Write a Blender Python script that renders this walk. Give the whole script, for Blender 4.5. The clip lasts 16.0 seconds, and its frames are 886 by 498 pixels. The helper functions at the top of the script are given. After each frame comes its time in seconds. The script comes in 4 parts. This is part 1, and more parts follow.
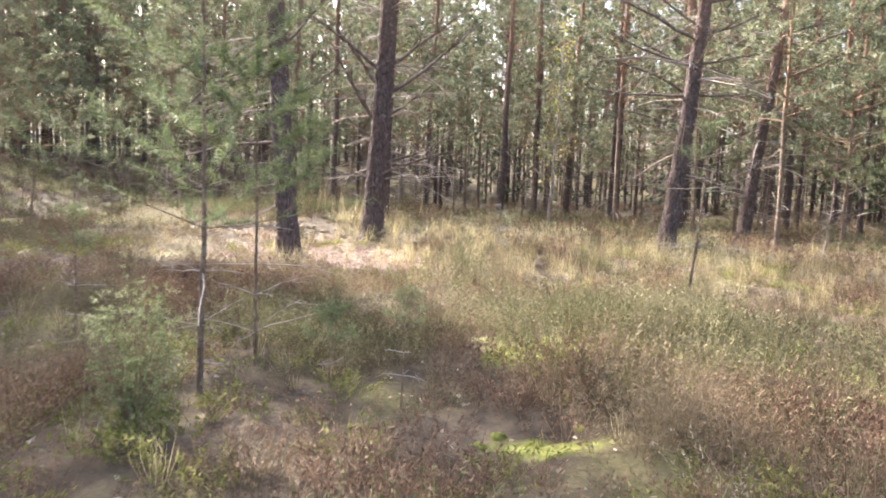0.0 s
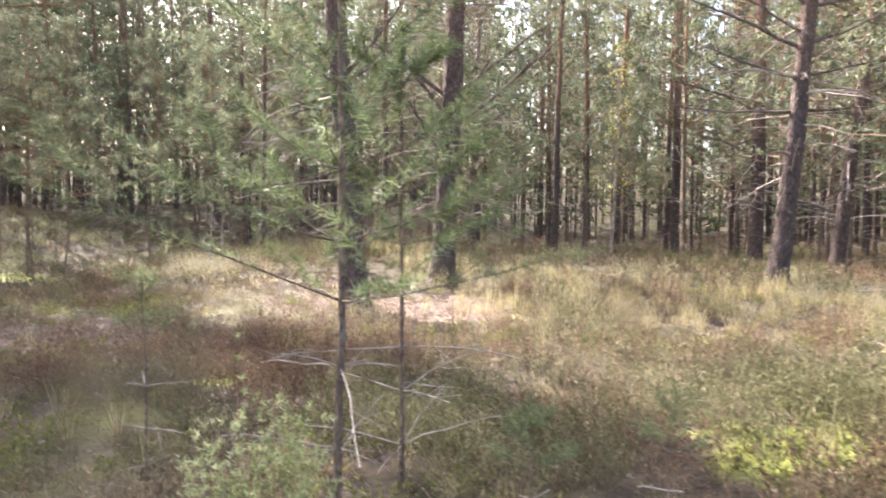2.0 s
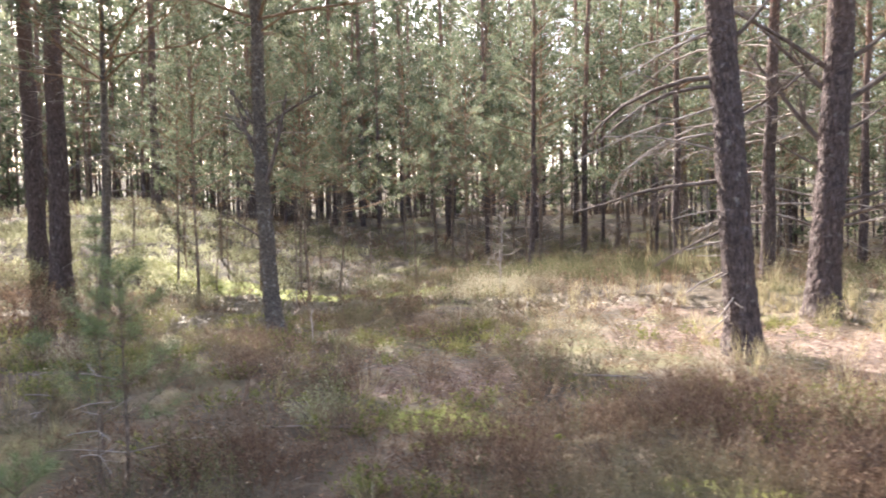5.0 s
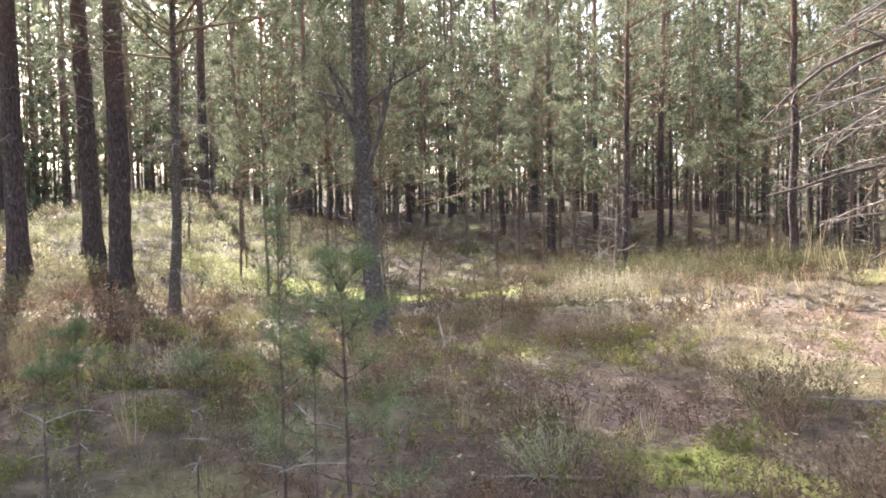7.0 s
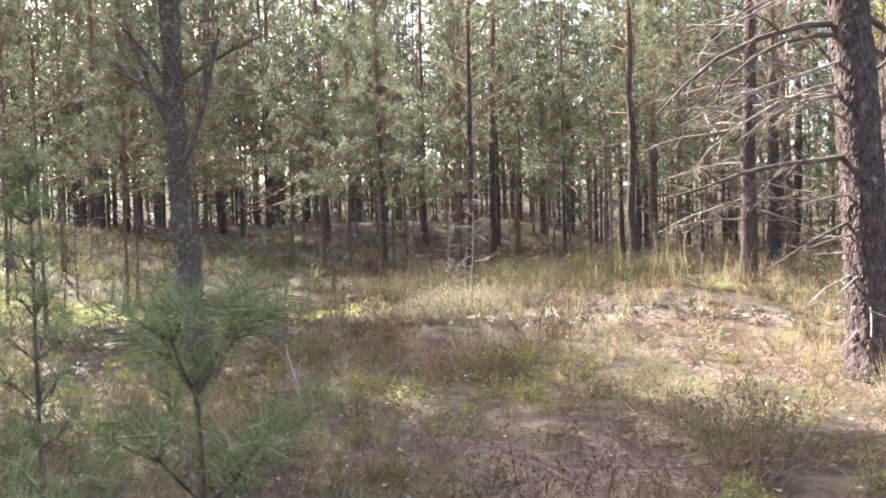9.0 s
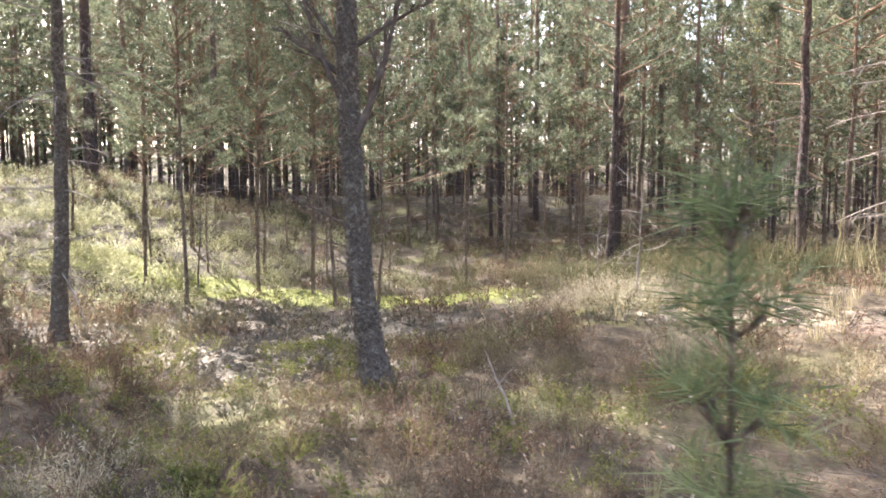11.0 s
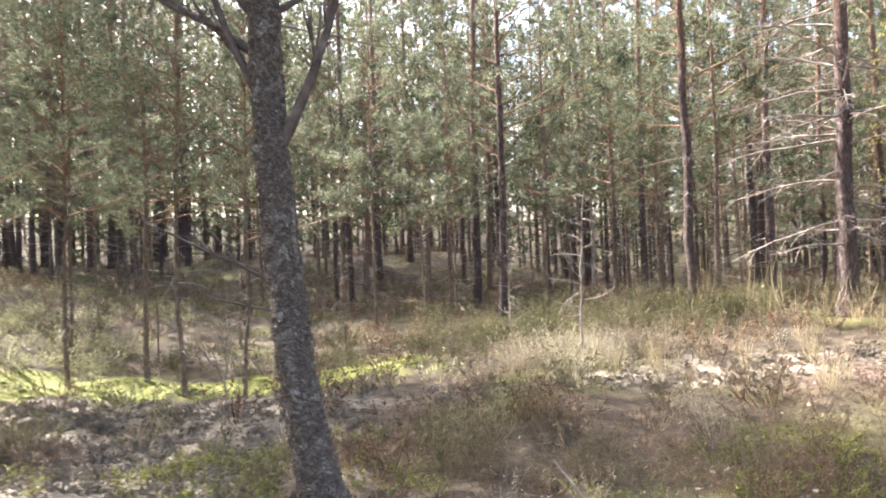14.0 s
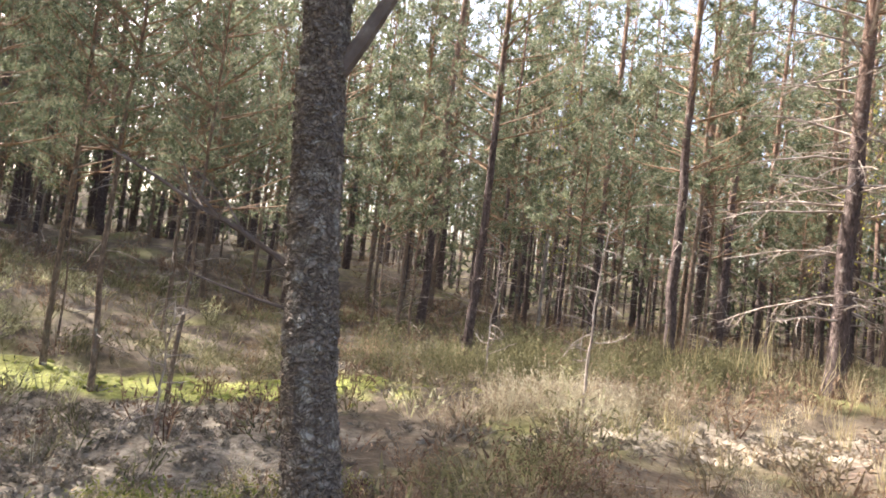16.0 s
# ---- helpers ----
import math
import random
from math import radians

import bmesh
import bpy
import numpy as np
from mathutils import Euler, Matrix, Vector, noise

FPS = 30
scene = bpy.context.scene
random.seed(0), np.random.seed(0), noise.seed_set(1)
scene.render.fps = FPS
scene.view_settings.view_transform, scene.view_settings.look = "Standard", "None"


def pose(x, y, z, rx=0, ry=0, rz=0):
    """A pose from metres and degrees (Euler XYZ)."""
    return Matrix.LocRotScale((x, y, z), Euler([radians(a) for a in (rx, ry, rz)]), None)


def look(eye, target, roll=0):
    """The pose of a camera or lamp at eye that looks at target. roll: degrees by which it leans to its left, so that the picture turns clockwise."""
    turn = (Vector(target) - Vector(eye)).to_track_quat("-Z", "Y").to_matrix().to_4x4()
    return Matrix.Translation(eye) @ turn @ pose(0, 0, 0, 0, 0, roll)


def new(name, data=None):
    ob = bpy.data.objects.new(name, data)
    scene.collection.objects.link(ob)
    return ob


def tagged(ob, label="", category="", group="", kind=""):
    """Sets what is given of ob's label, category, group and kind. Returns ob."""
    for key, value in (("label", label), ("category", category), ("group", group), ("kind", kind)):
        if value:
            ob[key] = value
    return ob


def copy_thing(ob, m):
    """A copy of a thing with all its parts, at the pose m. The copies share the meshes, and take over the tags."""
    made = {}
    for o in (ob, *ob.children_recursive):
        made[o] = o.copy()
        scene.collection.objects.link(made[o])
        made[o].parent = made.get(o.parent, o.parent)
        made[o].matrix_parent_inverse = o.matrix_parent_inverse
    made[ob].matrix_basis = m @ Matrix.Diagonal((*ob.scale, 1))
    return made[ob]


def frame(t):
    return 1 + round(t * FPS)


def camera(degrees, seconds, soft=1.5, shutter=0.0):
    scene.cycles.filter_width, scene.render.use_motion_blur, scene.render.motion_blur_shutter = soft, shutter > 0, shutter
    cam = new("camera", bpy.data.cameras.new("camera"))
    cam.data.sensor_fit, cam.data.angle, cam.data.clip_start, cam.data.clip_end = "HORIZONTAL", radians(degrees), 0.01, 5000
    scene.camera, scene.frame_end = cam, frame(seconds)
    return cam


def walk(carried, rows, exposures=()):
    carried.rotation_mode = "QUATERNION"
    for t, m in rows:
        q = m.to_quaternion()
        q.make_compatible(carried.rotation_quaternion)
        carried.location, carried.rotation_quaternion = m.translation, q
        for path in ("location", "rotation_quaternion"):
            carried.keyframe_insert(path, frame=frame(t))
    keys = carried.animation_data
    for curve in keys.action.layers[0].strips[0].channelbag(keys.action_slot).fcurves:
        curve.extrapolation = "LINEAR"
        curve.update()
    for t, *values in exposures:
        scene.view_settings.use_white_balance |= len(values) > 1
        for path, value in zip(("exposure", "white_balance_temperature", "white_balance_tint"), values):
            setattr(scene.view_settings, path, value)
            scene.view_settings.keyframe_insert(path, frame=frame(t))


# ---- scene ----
cam = camera(66.7, 16.0, soft=1.7, shutter=0.2)

PATH = [
    (0, (1.233, 0.547, 1.388), (1.036, 2.527, 1.186), 2.3),
    (0.5, (1.081, 1.044, 1.38), (1.028, 3.032, 1.172), 0.7),
    (1, (0.826, 1.324, 1.374), (0.681, 3.298, 1.085), 2.5),
    (1.5, (0.46, 1.589, 1.354), (0.405, 3.579, 1.166), 2.4),
    (2, (0.105, 1.881, 1.388), (-0.161, 3.861, 1.291), 0.2),
    (2.5, (-0.322, 2.214, 1.347), (-0.799, 4.156, 1.314), -1.7),
    (3, (-0.799, 2.37, 1.299), (-1.229, 4.322, 1.235), 0.4),
    (3.5, (-1.099, 2.52, 1.344), (-1.614, 4.45, 1.262), -2.6),
    (4, (-1.736, 2.66, 1.377), (-2.36, 4.56, 1.352), -2.7),
    (4.5, (-2.1, 2.974, 1.405), (-2.712, 4.878, 1.39), -3.2),
    (5, (-2.61, 3.22, 1.44), (-3.392, 5.06, 1.374), -0.9),
    (5.2, (-2.89, 3.19, 1.35), (-3.748, 4.996, 1.348), -1.4),
    (7.3, (-4.51, 4.0, 1.372), (-5.332, 5.822, 1.294), -0.6),
    (7.5, (-4.6, 4.1, 1.40), (-5.253, 5.99, 1.356), -0.7),
    (8, (-4.887, 4.45, 1.16), (-5.3, 6.406, 1.1), 1.2),
    (8.2, (-4.915, 4.6, 1.2), (-5.261, 6.57, 1.155), -0.8),
    (10.3, (-6.14, 5.455, 1.45), (-6.442, 7.431, 1.366), -1.9),
    (10.5, (-6.22, 5.505, 1.468), (-6.622, 7.462, 1.38), -1.9),
    (11, (-6.435, 5.645, 1.52), (-6.984, 7.564, 1.388), -0.2),
    (11.5, (-6.742, 5.81, 1.468), (-7.271, 7.737, 1.386), 1.5),
    (12, (-7.058, 6.049, 1.417), (-7.735, 7.93, 1.337), 1.0),
    (12.5, (-7.316, 6.335, 1.462), (-8.1, 8.172, 1.338), 0.0),
    (13, (-7.54, 6.6, 1.41), (-8.09, 8.522, 1.466), -0.8),
    (13.5, (-7.819, 6.85, 1.446), (-8.105, 8.83, 1.475), -0.6),
    (13.9, (-7.922, 7.185, 1.377), (-7.964, 9.183, 1.452), -3.6),
    (14, (-7.968, 7.292, 1.368), (-7.95, 9.291, 1.414), -2.4),
    (14.5, (-8.122, 7.582, 1.346), (-7.842, 9.561, 1.408), 0.5),
    (15, (-8.342, 7.857, 1.333), (-7.829, 9.789, 1.401), 0.5),
    (15.5, (-8.545, 8.223, 1.289), (-8.196, 10.187, 1.437), 1.2),
    (16, (-8.715, 8.52, 1.301), (-8.461, 10.5, 1.409), 6.4),
]
walk(cam, [(t, look(e, a, r)) for t, e, a, r in PATH], [(0, 2.68, 6300, 13), (4, 2.58, 6150, 13), (8, 2.57, 6150, 13), (12, 2.65, 6150, 13), (14.5, 2.66, 6250, 13), (16, 2.4, 6450, 13)])

# ---- world, sun and sky ----
SUN_AZ, SUN_EL = 55.0, 40.0            # degrees left of the +y axis, degrees above the horizon
to_sun = Vector((-math.sin(radians(SUN_AZ)) * math.cos(radians(SUN_EL)),
                 math.cos(radians(SUN_AZ)) * math.cos(radians(SUN_EL)), math.sin(radians(SUN_EL))))
world = bpy.data.worlds.new("sky")
scene.world = world
world.use_nodes = True
wt = world.node_tree
sky = wt.nodes.new("ShaderNodeTexSky")
sky.sky_type = "NISHITA"
sky.sun_disc = False
sky.sun_elevation = radians(SUN_EL)
sky.sun_rotation = radians(-SUN_AZ)
sky.air_density, sky.dust_density, sky.ozone_density = 1.0, 6.0, 0.5
wt.links.new(sky.outputs["Color"], wt.nodes["Background"].inputs["Color"])
wt.nodes["Background"].inputs["Strength"].default_value = 0.14
sun_data = bpy.data.lights.new("sun", "SUN")
sun_data.energy, sun_data.angle, sun_data.color = 4.3, radians(0.6), (1.0, 0.94, 0.85)
sun = new("sun", sun_data)
sun.matrix_world = look(tuple(to_sun * 60), (0, 0, 0))


# ---- materials ----
def material(name, ramp, scale=6.0, rough=0.9, bump=0.3, bump_scale=40.0, island=0.0, through_light=0.0, stretch=(1, 1, 1),
             large=None, objrand=0.0, coords="Object", thickness=0.01):
    """A rough natural surface: a colour ramp over noise, a larger stain noise, relief, and light passing through thin leaves."""
    m = bpy.data.materials.new(name)
    m.use_nodes = True
    t = m.node_tree
    b = t.nodes["Principled BSDF"]
    b.inputs["Roughness"].default_value = rough
    b.inputs["Specular IOR Level"].default_value = 0.25
    tc = t.nodes.new("ShaderNodeTexCoord")
    mp = t.nodes.new("ShaderNodeMapping")
    mp.inputs["Scale"].default_value = stretch
    t.links.new(tc.outputs[coords], mp.inputs["Vector"])
    n1 = t.nodes.new("ShaderNodeTexNoise")
    n1.inputs["Scale"].default_value, n1.inputs["Detail"].default_value = scale, 6
    t.links.new(mp.outputs["Vector"], n1.inputs["Vector"])
    fac = n1.outputs["Fac"]
    if island or objrand:
        src = t.nodes.new("ShaderNodeNewGeometry") if island else t.nodes.new("ShaderNodeObjectInfo")
        out = src.outputs["Random Per Island"] if island else src.outputs["Random"]
        mm = t.nodes.new("ShaderNodeMath")
        mm.operation = "MULTIPLY_ADD"
        amount = island or objrand
        mm.inputs[1].default_value = amount
        sub = t.nodes.new("ShaderNodeMath")
        sub.operation = "SUBTRACT"
        sub.inputs[1].default_value = amount / 2
        t.links.new(out, mm.inputs[0])
        t.links.new(fac, mm.inputs[2])
        t.links.new(mm.outputs[0], sub.inputs[0])
        fac = sub.outputs[0]
    cr = t.nodes.new("ShaderNodeValToRGB")
    while len(cr.color_ramp.elements) < len(ramp):
        cr.color_ramp.elements.new(0.5)
    for el, (p, c) in zip(cr.color_ramp.elements, ramp):
        el.position, el.color = p, (*c, 1)
    t.links.new(fac, cr.inputs["Fac"])
    col = cr.outputs["Color"]
    if large:
        c2, s2, lo, hi = large
        n2 = t.nodes.new("ShaderNodeTexNoise")
        n2.inputs["Scale"].default_value, n2.inputs["Detail"].default_value = s2, 4
        t.links.new(tc.outputs[coords], n2.inputs["Vector"])
        mr = t.nodes.new("ShaderNodeMapRange")
        mr.inputs["From Min"].default_value, mr.inputs["From Max"].default_value = lo, hi
        t.links.new(n2.outputs["Fac"], mr.inputs["Value"])
        mx = t.nodes.new("ShaderNodeMix")
        mx.data_type = "RGBA"
        mx.inputs[7].default_value = (*c2, 1)
        t.links.new(mr.outputs["Result"], mx.inputs[0])
        t.links.new(col, mx.inputs[6])
        col = mx.outputs[2]
    t.links.new(col, b.inputs["Base Color"])
    if bump:
        n3 = t.nodes.new("ShaderNodeTexNoise")
        n3.inputs["Scale"].default_value, n3.inputs["Detail"].default_value = bump_scale, 5
        t.links.new(mp.outputs["Vector"], n3.inputs["Vector"])
        bp = t.nodes.new("ShaderNodeBump")
        bp.inputs["Strength"].default_value, bp.inputs["Distance"].default_value = bump, thickness
        t.links.new(n3.outputs["Fac"], bp.inputs["Height"])
        t.links.new(bp.outputs["Normal"], b.inputs["Normal"])
    if through_light:
        tr = t.nodes.new("ShaderNodeBsdfTranslucent")
        t.links.new(col, tr.inputs["Color"])
        ms = t.nodes.new("ShaderNodeMixShader")
        ms.inputs[0].default_value = through_light
        t.links.new(b.outputs[0], ms.inputs[1])
        t.links.new(tr.outputs[0], ms.inputs[2])
        t.links.new(ms.outputs[0], t.nodes["Material Output"].inputs["Surface"])
    return m


def bark_material(name, plate, crack, upper, patch, patch_amount, orange_from, flat=0.33, patch_scale=9):
    """Scaly bark: plates parted by dark cracks, lichen patches, and a smoother upper stem of another colour."""
    m = bpy.data.materials.new(name)
    m.use_nodes = True
    t = m.node_tree
    L = t.links.new
    b = t.nodes["Principled BSDF"]
    b.inputs["Roughness"].default_value = 0.92
    b.inputs["Specular IOR Level"].default_value = 0.2
    tc = t.nodes.new("ShaderNodeTexCoord")
    mp = t.nodes.new("ShaderNodeMapping")
    mp.inputs["Scale"].default_value = (1, 1, flat)
    L(tc.outputs["Object"], mp.inputs["Vector"])
    warp = t.nodes.new("ShaderNodeTexNoise")
    warp.inputs["Scale"].default_value = 14
    L(mp.outputs["Vector"], warp.inputs["Vector"])
    add = t.nodes.new("ShaderNodeVectorMath")
    add.operation = "MULTIPLY_ADD"
    add.inputs[1].default_value = (0.2, 0.2, 0.16)
    L(warp.outputs["Color"], add.inputs[0])
    L(mp.outputs["Vector"], add.inputs[2])
    vo = t.nodes.new("ShaderNodeTexVoronoi")
    vo.feature = "DISTANCE_TO_EDGE"
    vo.inputs["Scale"].default_value = 30
    L(add.outputs[0], vo.inputs["Vector"])
    edge = t.nodes.new("ShaderNodeMapRange")
    edge.inputs["From Min"].default_value, edge.inputs["From Max"].default_value = -0.2, 0.24
    L(vo.outputs["Distance"], edge.inputs["Value"])
    n1 = t.nodes.new("ShaderNodeTexNoise")
    n1.inputs["Scale"].default_value, n1.inputs["Detail"].default_value = 30, 6
    L(mp.outputs["Vector"], n1.inputs["Vector"])
    cr = t.nodes.new("ShaderNodeValToRGB")
    for el, p, c in zip(cr.color_ramp.elements, (0.35, 0.68), plate):
        el.position, el.color = p, (*c, 1)
    L(n1.outputs["Fac"], cr.inputs["Fac"])
    sep = t.nodes.new("ShaderNodeSeparateXYZ")
    L(tc.outputs["Object"], sep.inputs[0])
    hi = t.nodes.new("ShaderNodeMapRange")
    hi.inputs["From Min"].default_value, hi.inputs["From Max"].default_value = orange_from, orange_from + 3.5
    L(sep.outputs["Z"], hi.inputs["Value"])
    up = t.nodes.new("ShaderNodeMix")
    up.data_type = "RGBA"
    up.inputs[7].default_value = (*upper, 1)
    L(hi.outputs["Result"], up.inputs[0])
    L(cr.outputs["Color"], up.inputs[6])
    n2 = t.nodes.new("ShaderNodeTexNoise")
    n2.inputs["Scale"].default_value, n2.inputs["Detail"].default_value = patch_scale, 7
    L(tc.outputs["Object"], n2.inputs["Vector"])
    pm = t.nodes.new("ShaderNodeMapRange")
    pm.inputs["From Min"].default_value, pm.inputs["From Max"].default_value = 0.62 - patch_amount, 0.70 - patch_amount
    L(n2.outputs["Fac"], pm.inputs["Value"])
    pa = t.nodes.new("ShaderNodeMix")
    pa.data_type = "RGBA"
    pa.inputs[7].default_value = (*patch, 1)
    L(pm.outputs["Result"], pa.inputs[0])
    L(up.outputs[2], pa.inputs[6])
    ck = t.nodes.new("ShaderNodeMix")
    ck.data_type = "RGBA"
    ck.inputs[6].default_value = (*crack, 1)
    L(edge.outputs["Result"], ck.inputs[0])
    L(pa.outputs[2], ck.inputs[7])
    L(ck.outputs[2], b.inputs["Base Color"])
    bp = t.nodes.new("ShaderNodeBump")
    bp.inputs["Strength"].default_value, bp.inputs["Distance"].default_value = 0.9, 0.02
    L(edge.outputs["Result"], bp.inputs["Height"])
    b2 = t.nodes.new("ShaderNodeBump")
    b2.inputs["Strength"].default_value, b2.inputs["Distance"].default_value = 0.6, 0.006
    L(n1.outputs["Fac"], b2.inputs["Height"])
    L(bp.outputs["Normal"], b2.inputs["Normal"])
    L(b2.outputs["Normal"], b.inputs["Normal"])
    return m


M_bark = bark_material("pine_bark", ((0.07, 0.051, 0.047), (0.20, 0.152, 0.137)), (0.035, 0.025, 0.023), (0.30, 0.19, 0.135), (0.27, 0.235, 0.205), 0.0, 3.2)
M_bark_grey = bark_material("lichen_grey_bark", ((0.14, 0.108, 0.086), (0.285, 0.232, 0.186)), (0.06, 0.046, 0.038), (0.20, 0.155, 0.125), (0.36, 0.32, 0.265), 0.065, 6.0, 1.0, 16)
M_bark_young = bark_material("young_pine_bark", ((0.15, 0.11, 0.085), (0.32, 0.24, 0.18)), (0.08, 0.06, 0.045), (0.36, 0.20, 0.11), (0.30, 0.31, 0.26), 0.02, 2.5)
M_dead = material("dead_branch_wood", [(0.3, (0.16, 0.12, 0.10)), (0.6, (0.34, 0.29, 0.25)), (0.8, (0.45, 0.43, 0.38))], scale=9, bump=0.5, bump_scale=60)
M_limb = material("limb_bark", [(0.3, (0.075, 0.055, 0.045)), (0.6, (0.16, 0.125, 0.105)), (0.8, (0.27, 0.23, 0.20))], scale=9, bump=0.5, bump_scale=60)
M_twig = material("live_twig_bark", [(0.3, (0.14, 0.09, 0.06)), (0.7, (0.33, 0.22, 0.14))], scale=12, bump=0.4)
M_needle = material("pine_needles", [(0.15, (0.068, 0.084, 0.046)), (0.5, (0.16, 0.182, 0.104)), (0.85, (0.31, 0.315, 0.205))], scale=0.8, island=0.7, rough=0.5,
                    bump=0, through_light=0.42)
M_needle_near = material("young_pine_needles", [(0.2, (0.095, 0.125, 0.06)), (0.5, (0.18, 0.225, 0.10)), (0.85, (0.32, 0.34, 0.165))], scale=3, island=0.6,
                         rough=0.5, bump=0, through_light=0.35)
M_juniper = material("juniper_needles", [(0.2, (0.13, 0.16, 0.065)), (0.5, (0.25, 0.28, 0.13)), (0.85, (0.42, 0.42, 0.26))], scale=3, island=0.6, bump=0, through_light=0.35)
M_yellow_needle = material("withered_yellow_needles", [(0.2, (0.45, 0.27, 0.04)), (0.8, (0.62, 0.46, 0.10))], scale=5, island=0.5, bump=0, through_light=0.35)
M_heather = material("heather_sprigs", [(0.1, (0.062, 0.037, 0.027)), (0.35, (0.142, 0.086, 0.060)), (0.55, (0.20, 0.132, 0.085)), (0.75, (0.275, 0.195, 0.13)),
                                        (0.95, (0.37, 0.285, 0.20))], scale=0.7, island=0.55, bump=0, through_light=0.3, large=((0.20, 0.175, 0.105), 0.55, 0.50, 0.66))
M_heather_olive = material("olive_heather_sprigs", [(0.1, (0.06, 0.058, 0.028)), (0.4, (0.13, 0.125, 0.062)), (0.65, (0.20, 0.18, 0.095)), (0.9, (0.31, 0.265, 0.165))], scale=0.9, island=0.6, bump=0,
                           through_light=0.3)
M_heather_pale = material("pale_heather_sprigs", [(0.1, (0.16, 0.11, 0.08)), (0.4, (0.30, 0.24, 0.17)), (0.65, (0.42, 0.37, 0.26)), (0.9, (0.52, 0.49, 0.36))], scale=0.9, island=0.6, bump=0,
                          through_light=0.35)
M_grass = material("dry_grass", [(0.15, (0.25, 0.20, 0.10)), (0.5, (0.42, 0.35, 0.19)), (0.85, (0.56, 0.49, 0.32))], scale=0.8, island=0.6, bump=0, through_light=0.4)
M_green = material("green_undergrowth", [(0.15, (0.10, 0.12, 0.03)), (0.5, (0.20, 0.20, 0.065)), (0.85, (0.33, 0.30, 0.12))], scale=1.2, island=0.6, bump=0, through_light=0.35)
M_moss = material("moss", [(0.25, (0.10, 0.115, 0.022)), (0.55, (0.19, 0.20, 0.038)), (0.8, (0.30, 0.29, 0.075))], scale=7, island=0.25, bump=0.9, bump_scale=90, thickness=0.02)
M_lichen = material("reindeer_lichen", [(0.25, (0.15, 0.122, 0.088)), (0.55, (0.225, 0.19, 0.145)), (0.85, (0.315, 0.28, 0.22))], scale=9, island=0.3, bump=0.7, bump_scale=80, thickness=0.02)
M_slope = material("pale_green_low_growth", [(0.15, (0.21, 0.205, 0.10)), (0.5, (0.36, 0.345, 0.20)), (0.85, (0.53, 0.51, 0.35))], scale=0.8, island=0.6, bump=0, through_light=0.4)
M_leaf_yellow = material("yellow_birch_leaves", [(0.2, (0.35, 0.33, 0.06)), (0.8, (0.55, 0.50, 0.13))], scale=2, island=0.6, bump=0, through_light=0.45)
M_leaf_dry = material("dry_fallen_leaves", [(0.2, (0.20, 0.12, 0.075)), (0.55, (0.36, 0.25, 0.16)), (0.85, (0.55, 0.47, 0.36))], scale=3, island=0.8, bump=0, through_light=0.2)
M_litter = material("fallen_needles", [(0.2, (0.15, 0.088, 0.062)), (0.5, (0.28, 0.18, 0.135)), (0.85, (0.42, 0.30, 0.235))], scale=3, island=0.7, bump=0)


def ground_material():
    """Forest floor: brown litter, moss and lichen in patches, by three attributes of the sheet and by noise."""
    m = material("forest_floor", [(0.25, (0.035, 0.026, 0.018)), (0.5, (0.075, 0.056, 0.037)), (0.72, (0.14, 0.108, 0.072))], scale=5, bump=1.0, bump_scale=22, thickness=0.03,
                 large=((0.13, 0.12, 0.045), 0.6, 0.50, 0.68))
    t = m.node_tree
    b = t.nodes["Principled BSDF"]
    col = b.inputs["Base Color"].links[0].from_socket
    tc = t.nodes.new("ShaderNodeTexCoord")
    for attr, ramp, sc in (("bare", ((0.065, 0.043, 0.031), (0.215, 0.152, 0.115)), 17.0), ("moss", ((0.12, 0.13, 0.03), (0.27, 0.27, 0.07)), 14.0),
                           ("lichen", ((0.13, 0.10, 0.07), (0.29, 0.25, 0.19)), 16.0)):
        at = t.nodes.new("ShaderNodeAttribute")
        at.attribute_name = attr
        n = t.nodes.new("ShaderNodeTexNoise")
        n.inputs["Scale"].default_value, n.inputs["Detail"].default_value = sc, 6
        t.links.new(tc.outputs["Object"], n.inputs["Vector"])
        cr = t.nodes.new("ShaderNodeValToRGB")
        for el, p, c in zip(cr.color_ramp.elements, (0.32, 0.68), ramp):
            el.position, el.color = p, (*c, 1)
        t.links.new(n.outputs["Fac"], cr.inputs["Fac"])
        e = t.nodes.new("ShaderNodeTexNoise")
        e.inputs["Scale"].default_value, e.inputs["Detail"].default_value = 2.2, 6
        t.links.new(tc.outputs["Object"], e.inputs["Vector"])
        ad = t.nodes.new("ShaderNodeMath")
        ad.operation = "ADD"
        t.links.new(at.outputs["Fac"], ad.inputs[0])
        t.links.new(e.outputs["Fac"], ad.inputs[1])
        mr = t.nodes.new("ShaderNodeMapRange")
        mr.inputs["From Min"].default_value, mr.inputs["From Max"].default_value = 0.85, 1.05
        t.links.new(ad.outputs[0], mr.inputs["Value"])
        mx = t.nodes.new("ShaderNodeMix")
        mx.data_type = "RGBA"
        t.links.new(mr.outputs["Result"], mx.inputs[0])
        t.links.new(col, mx.inputs[6])
        t.links.new(cr.outputs["Color"], mx.inputs[7])
        col = mx.outputs[2]
    t.links.new(col, b.inputs["Base Color"])
    return m


M_ground = ground_material()


# ---- the lie of the land ----
def bell(x, y, cx, cy, sx, sy=None):
    return np.exp(-0.5 * (((x - cx) / sx) ** 2 + ((y - cy) / (sy or sx)) ** 2))


def step(a, b, v):
    u = np.clip((v - a) / (b - a), 0, 1)
    return u * u * (3 - 2 * u)


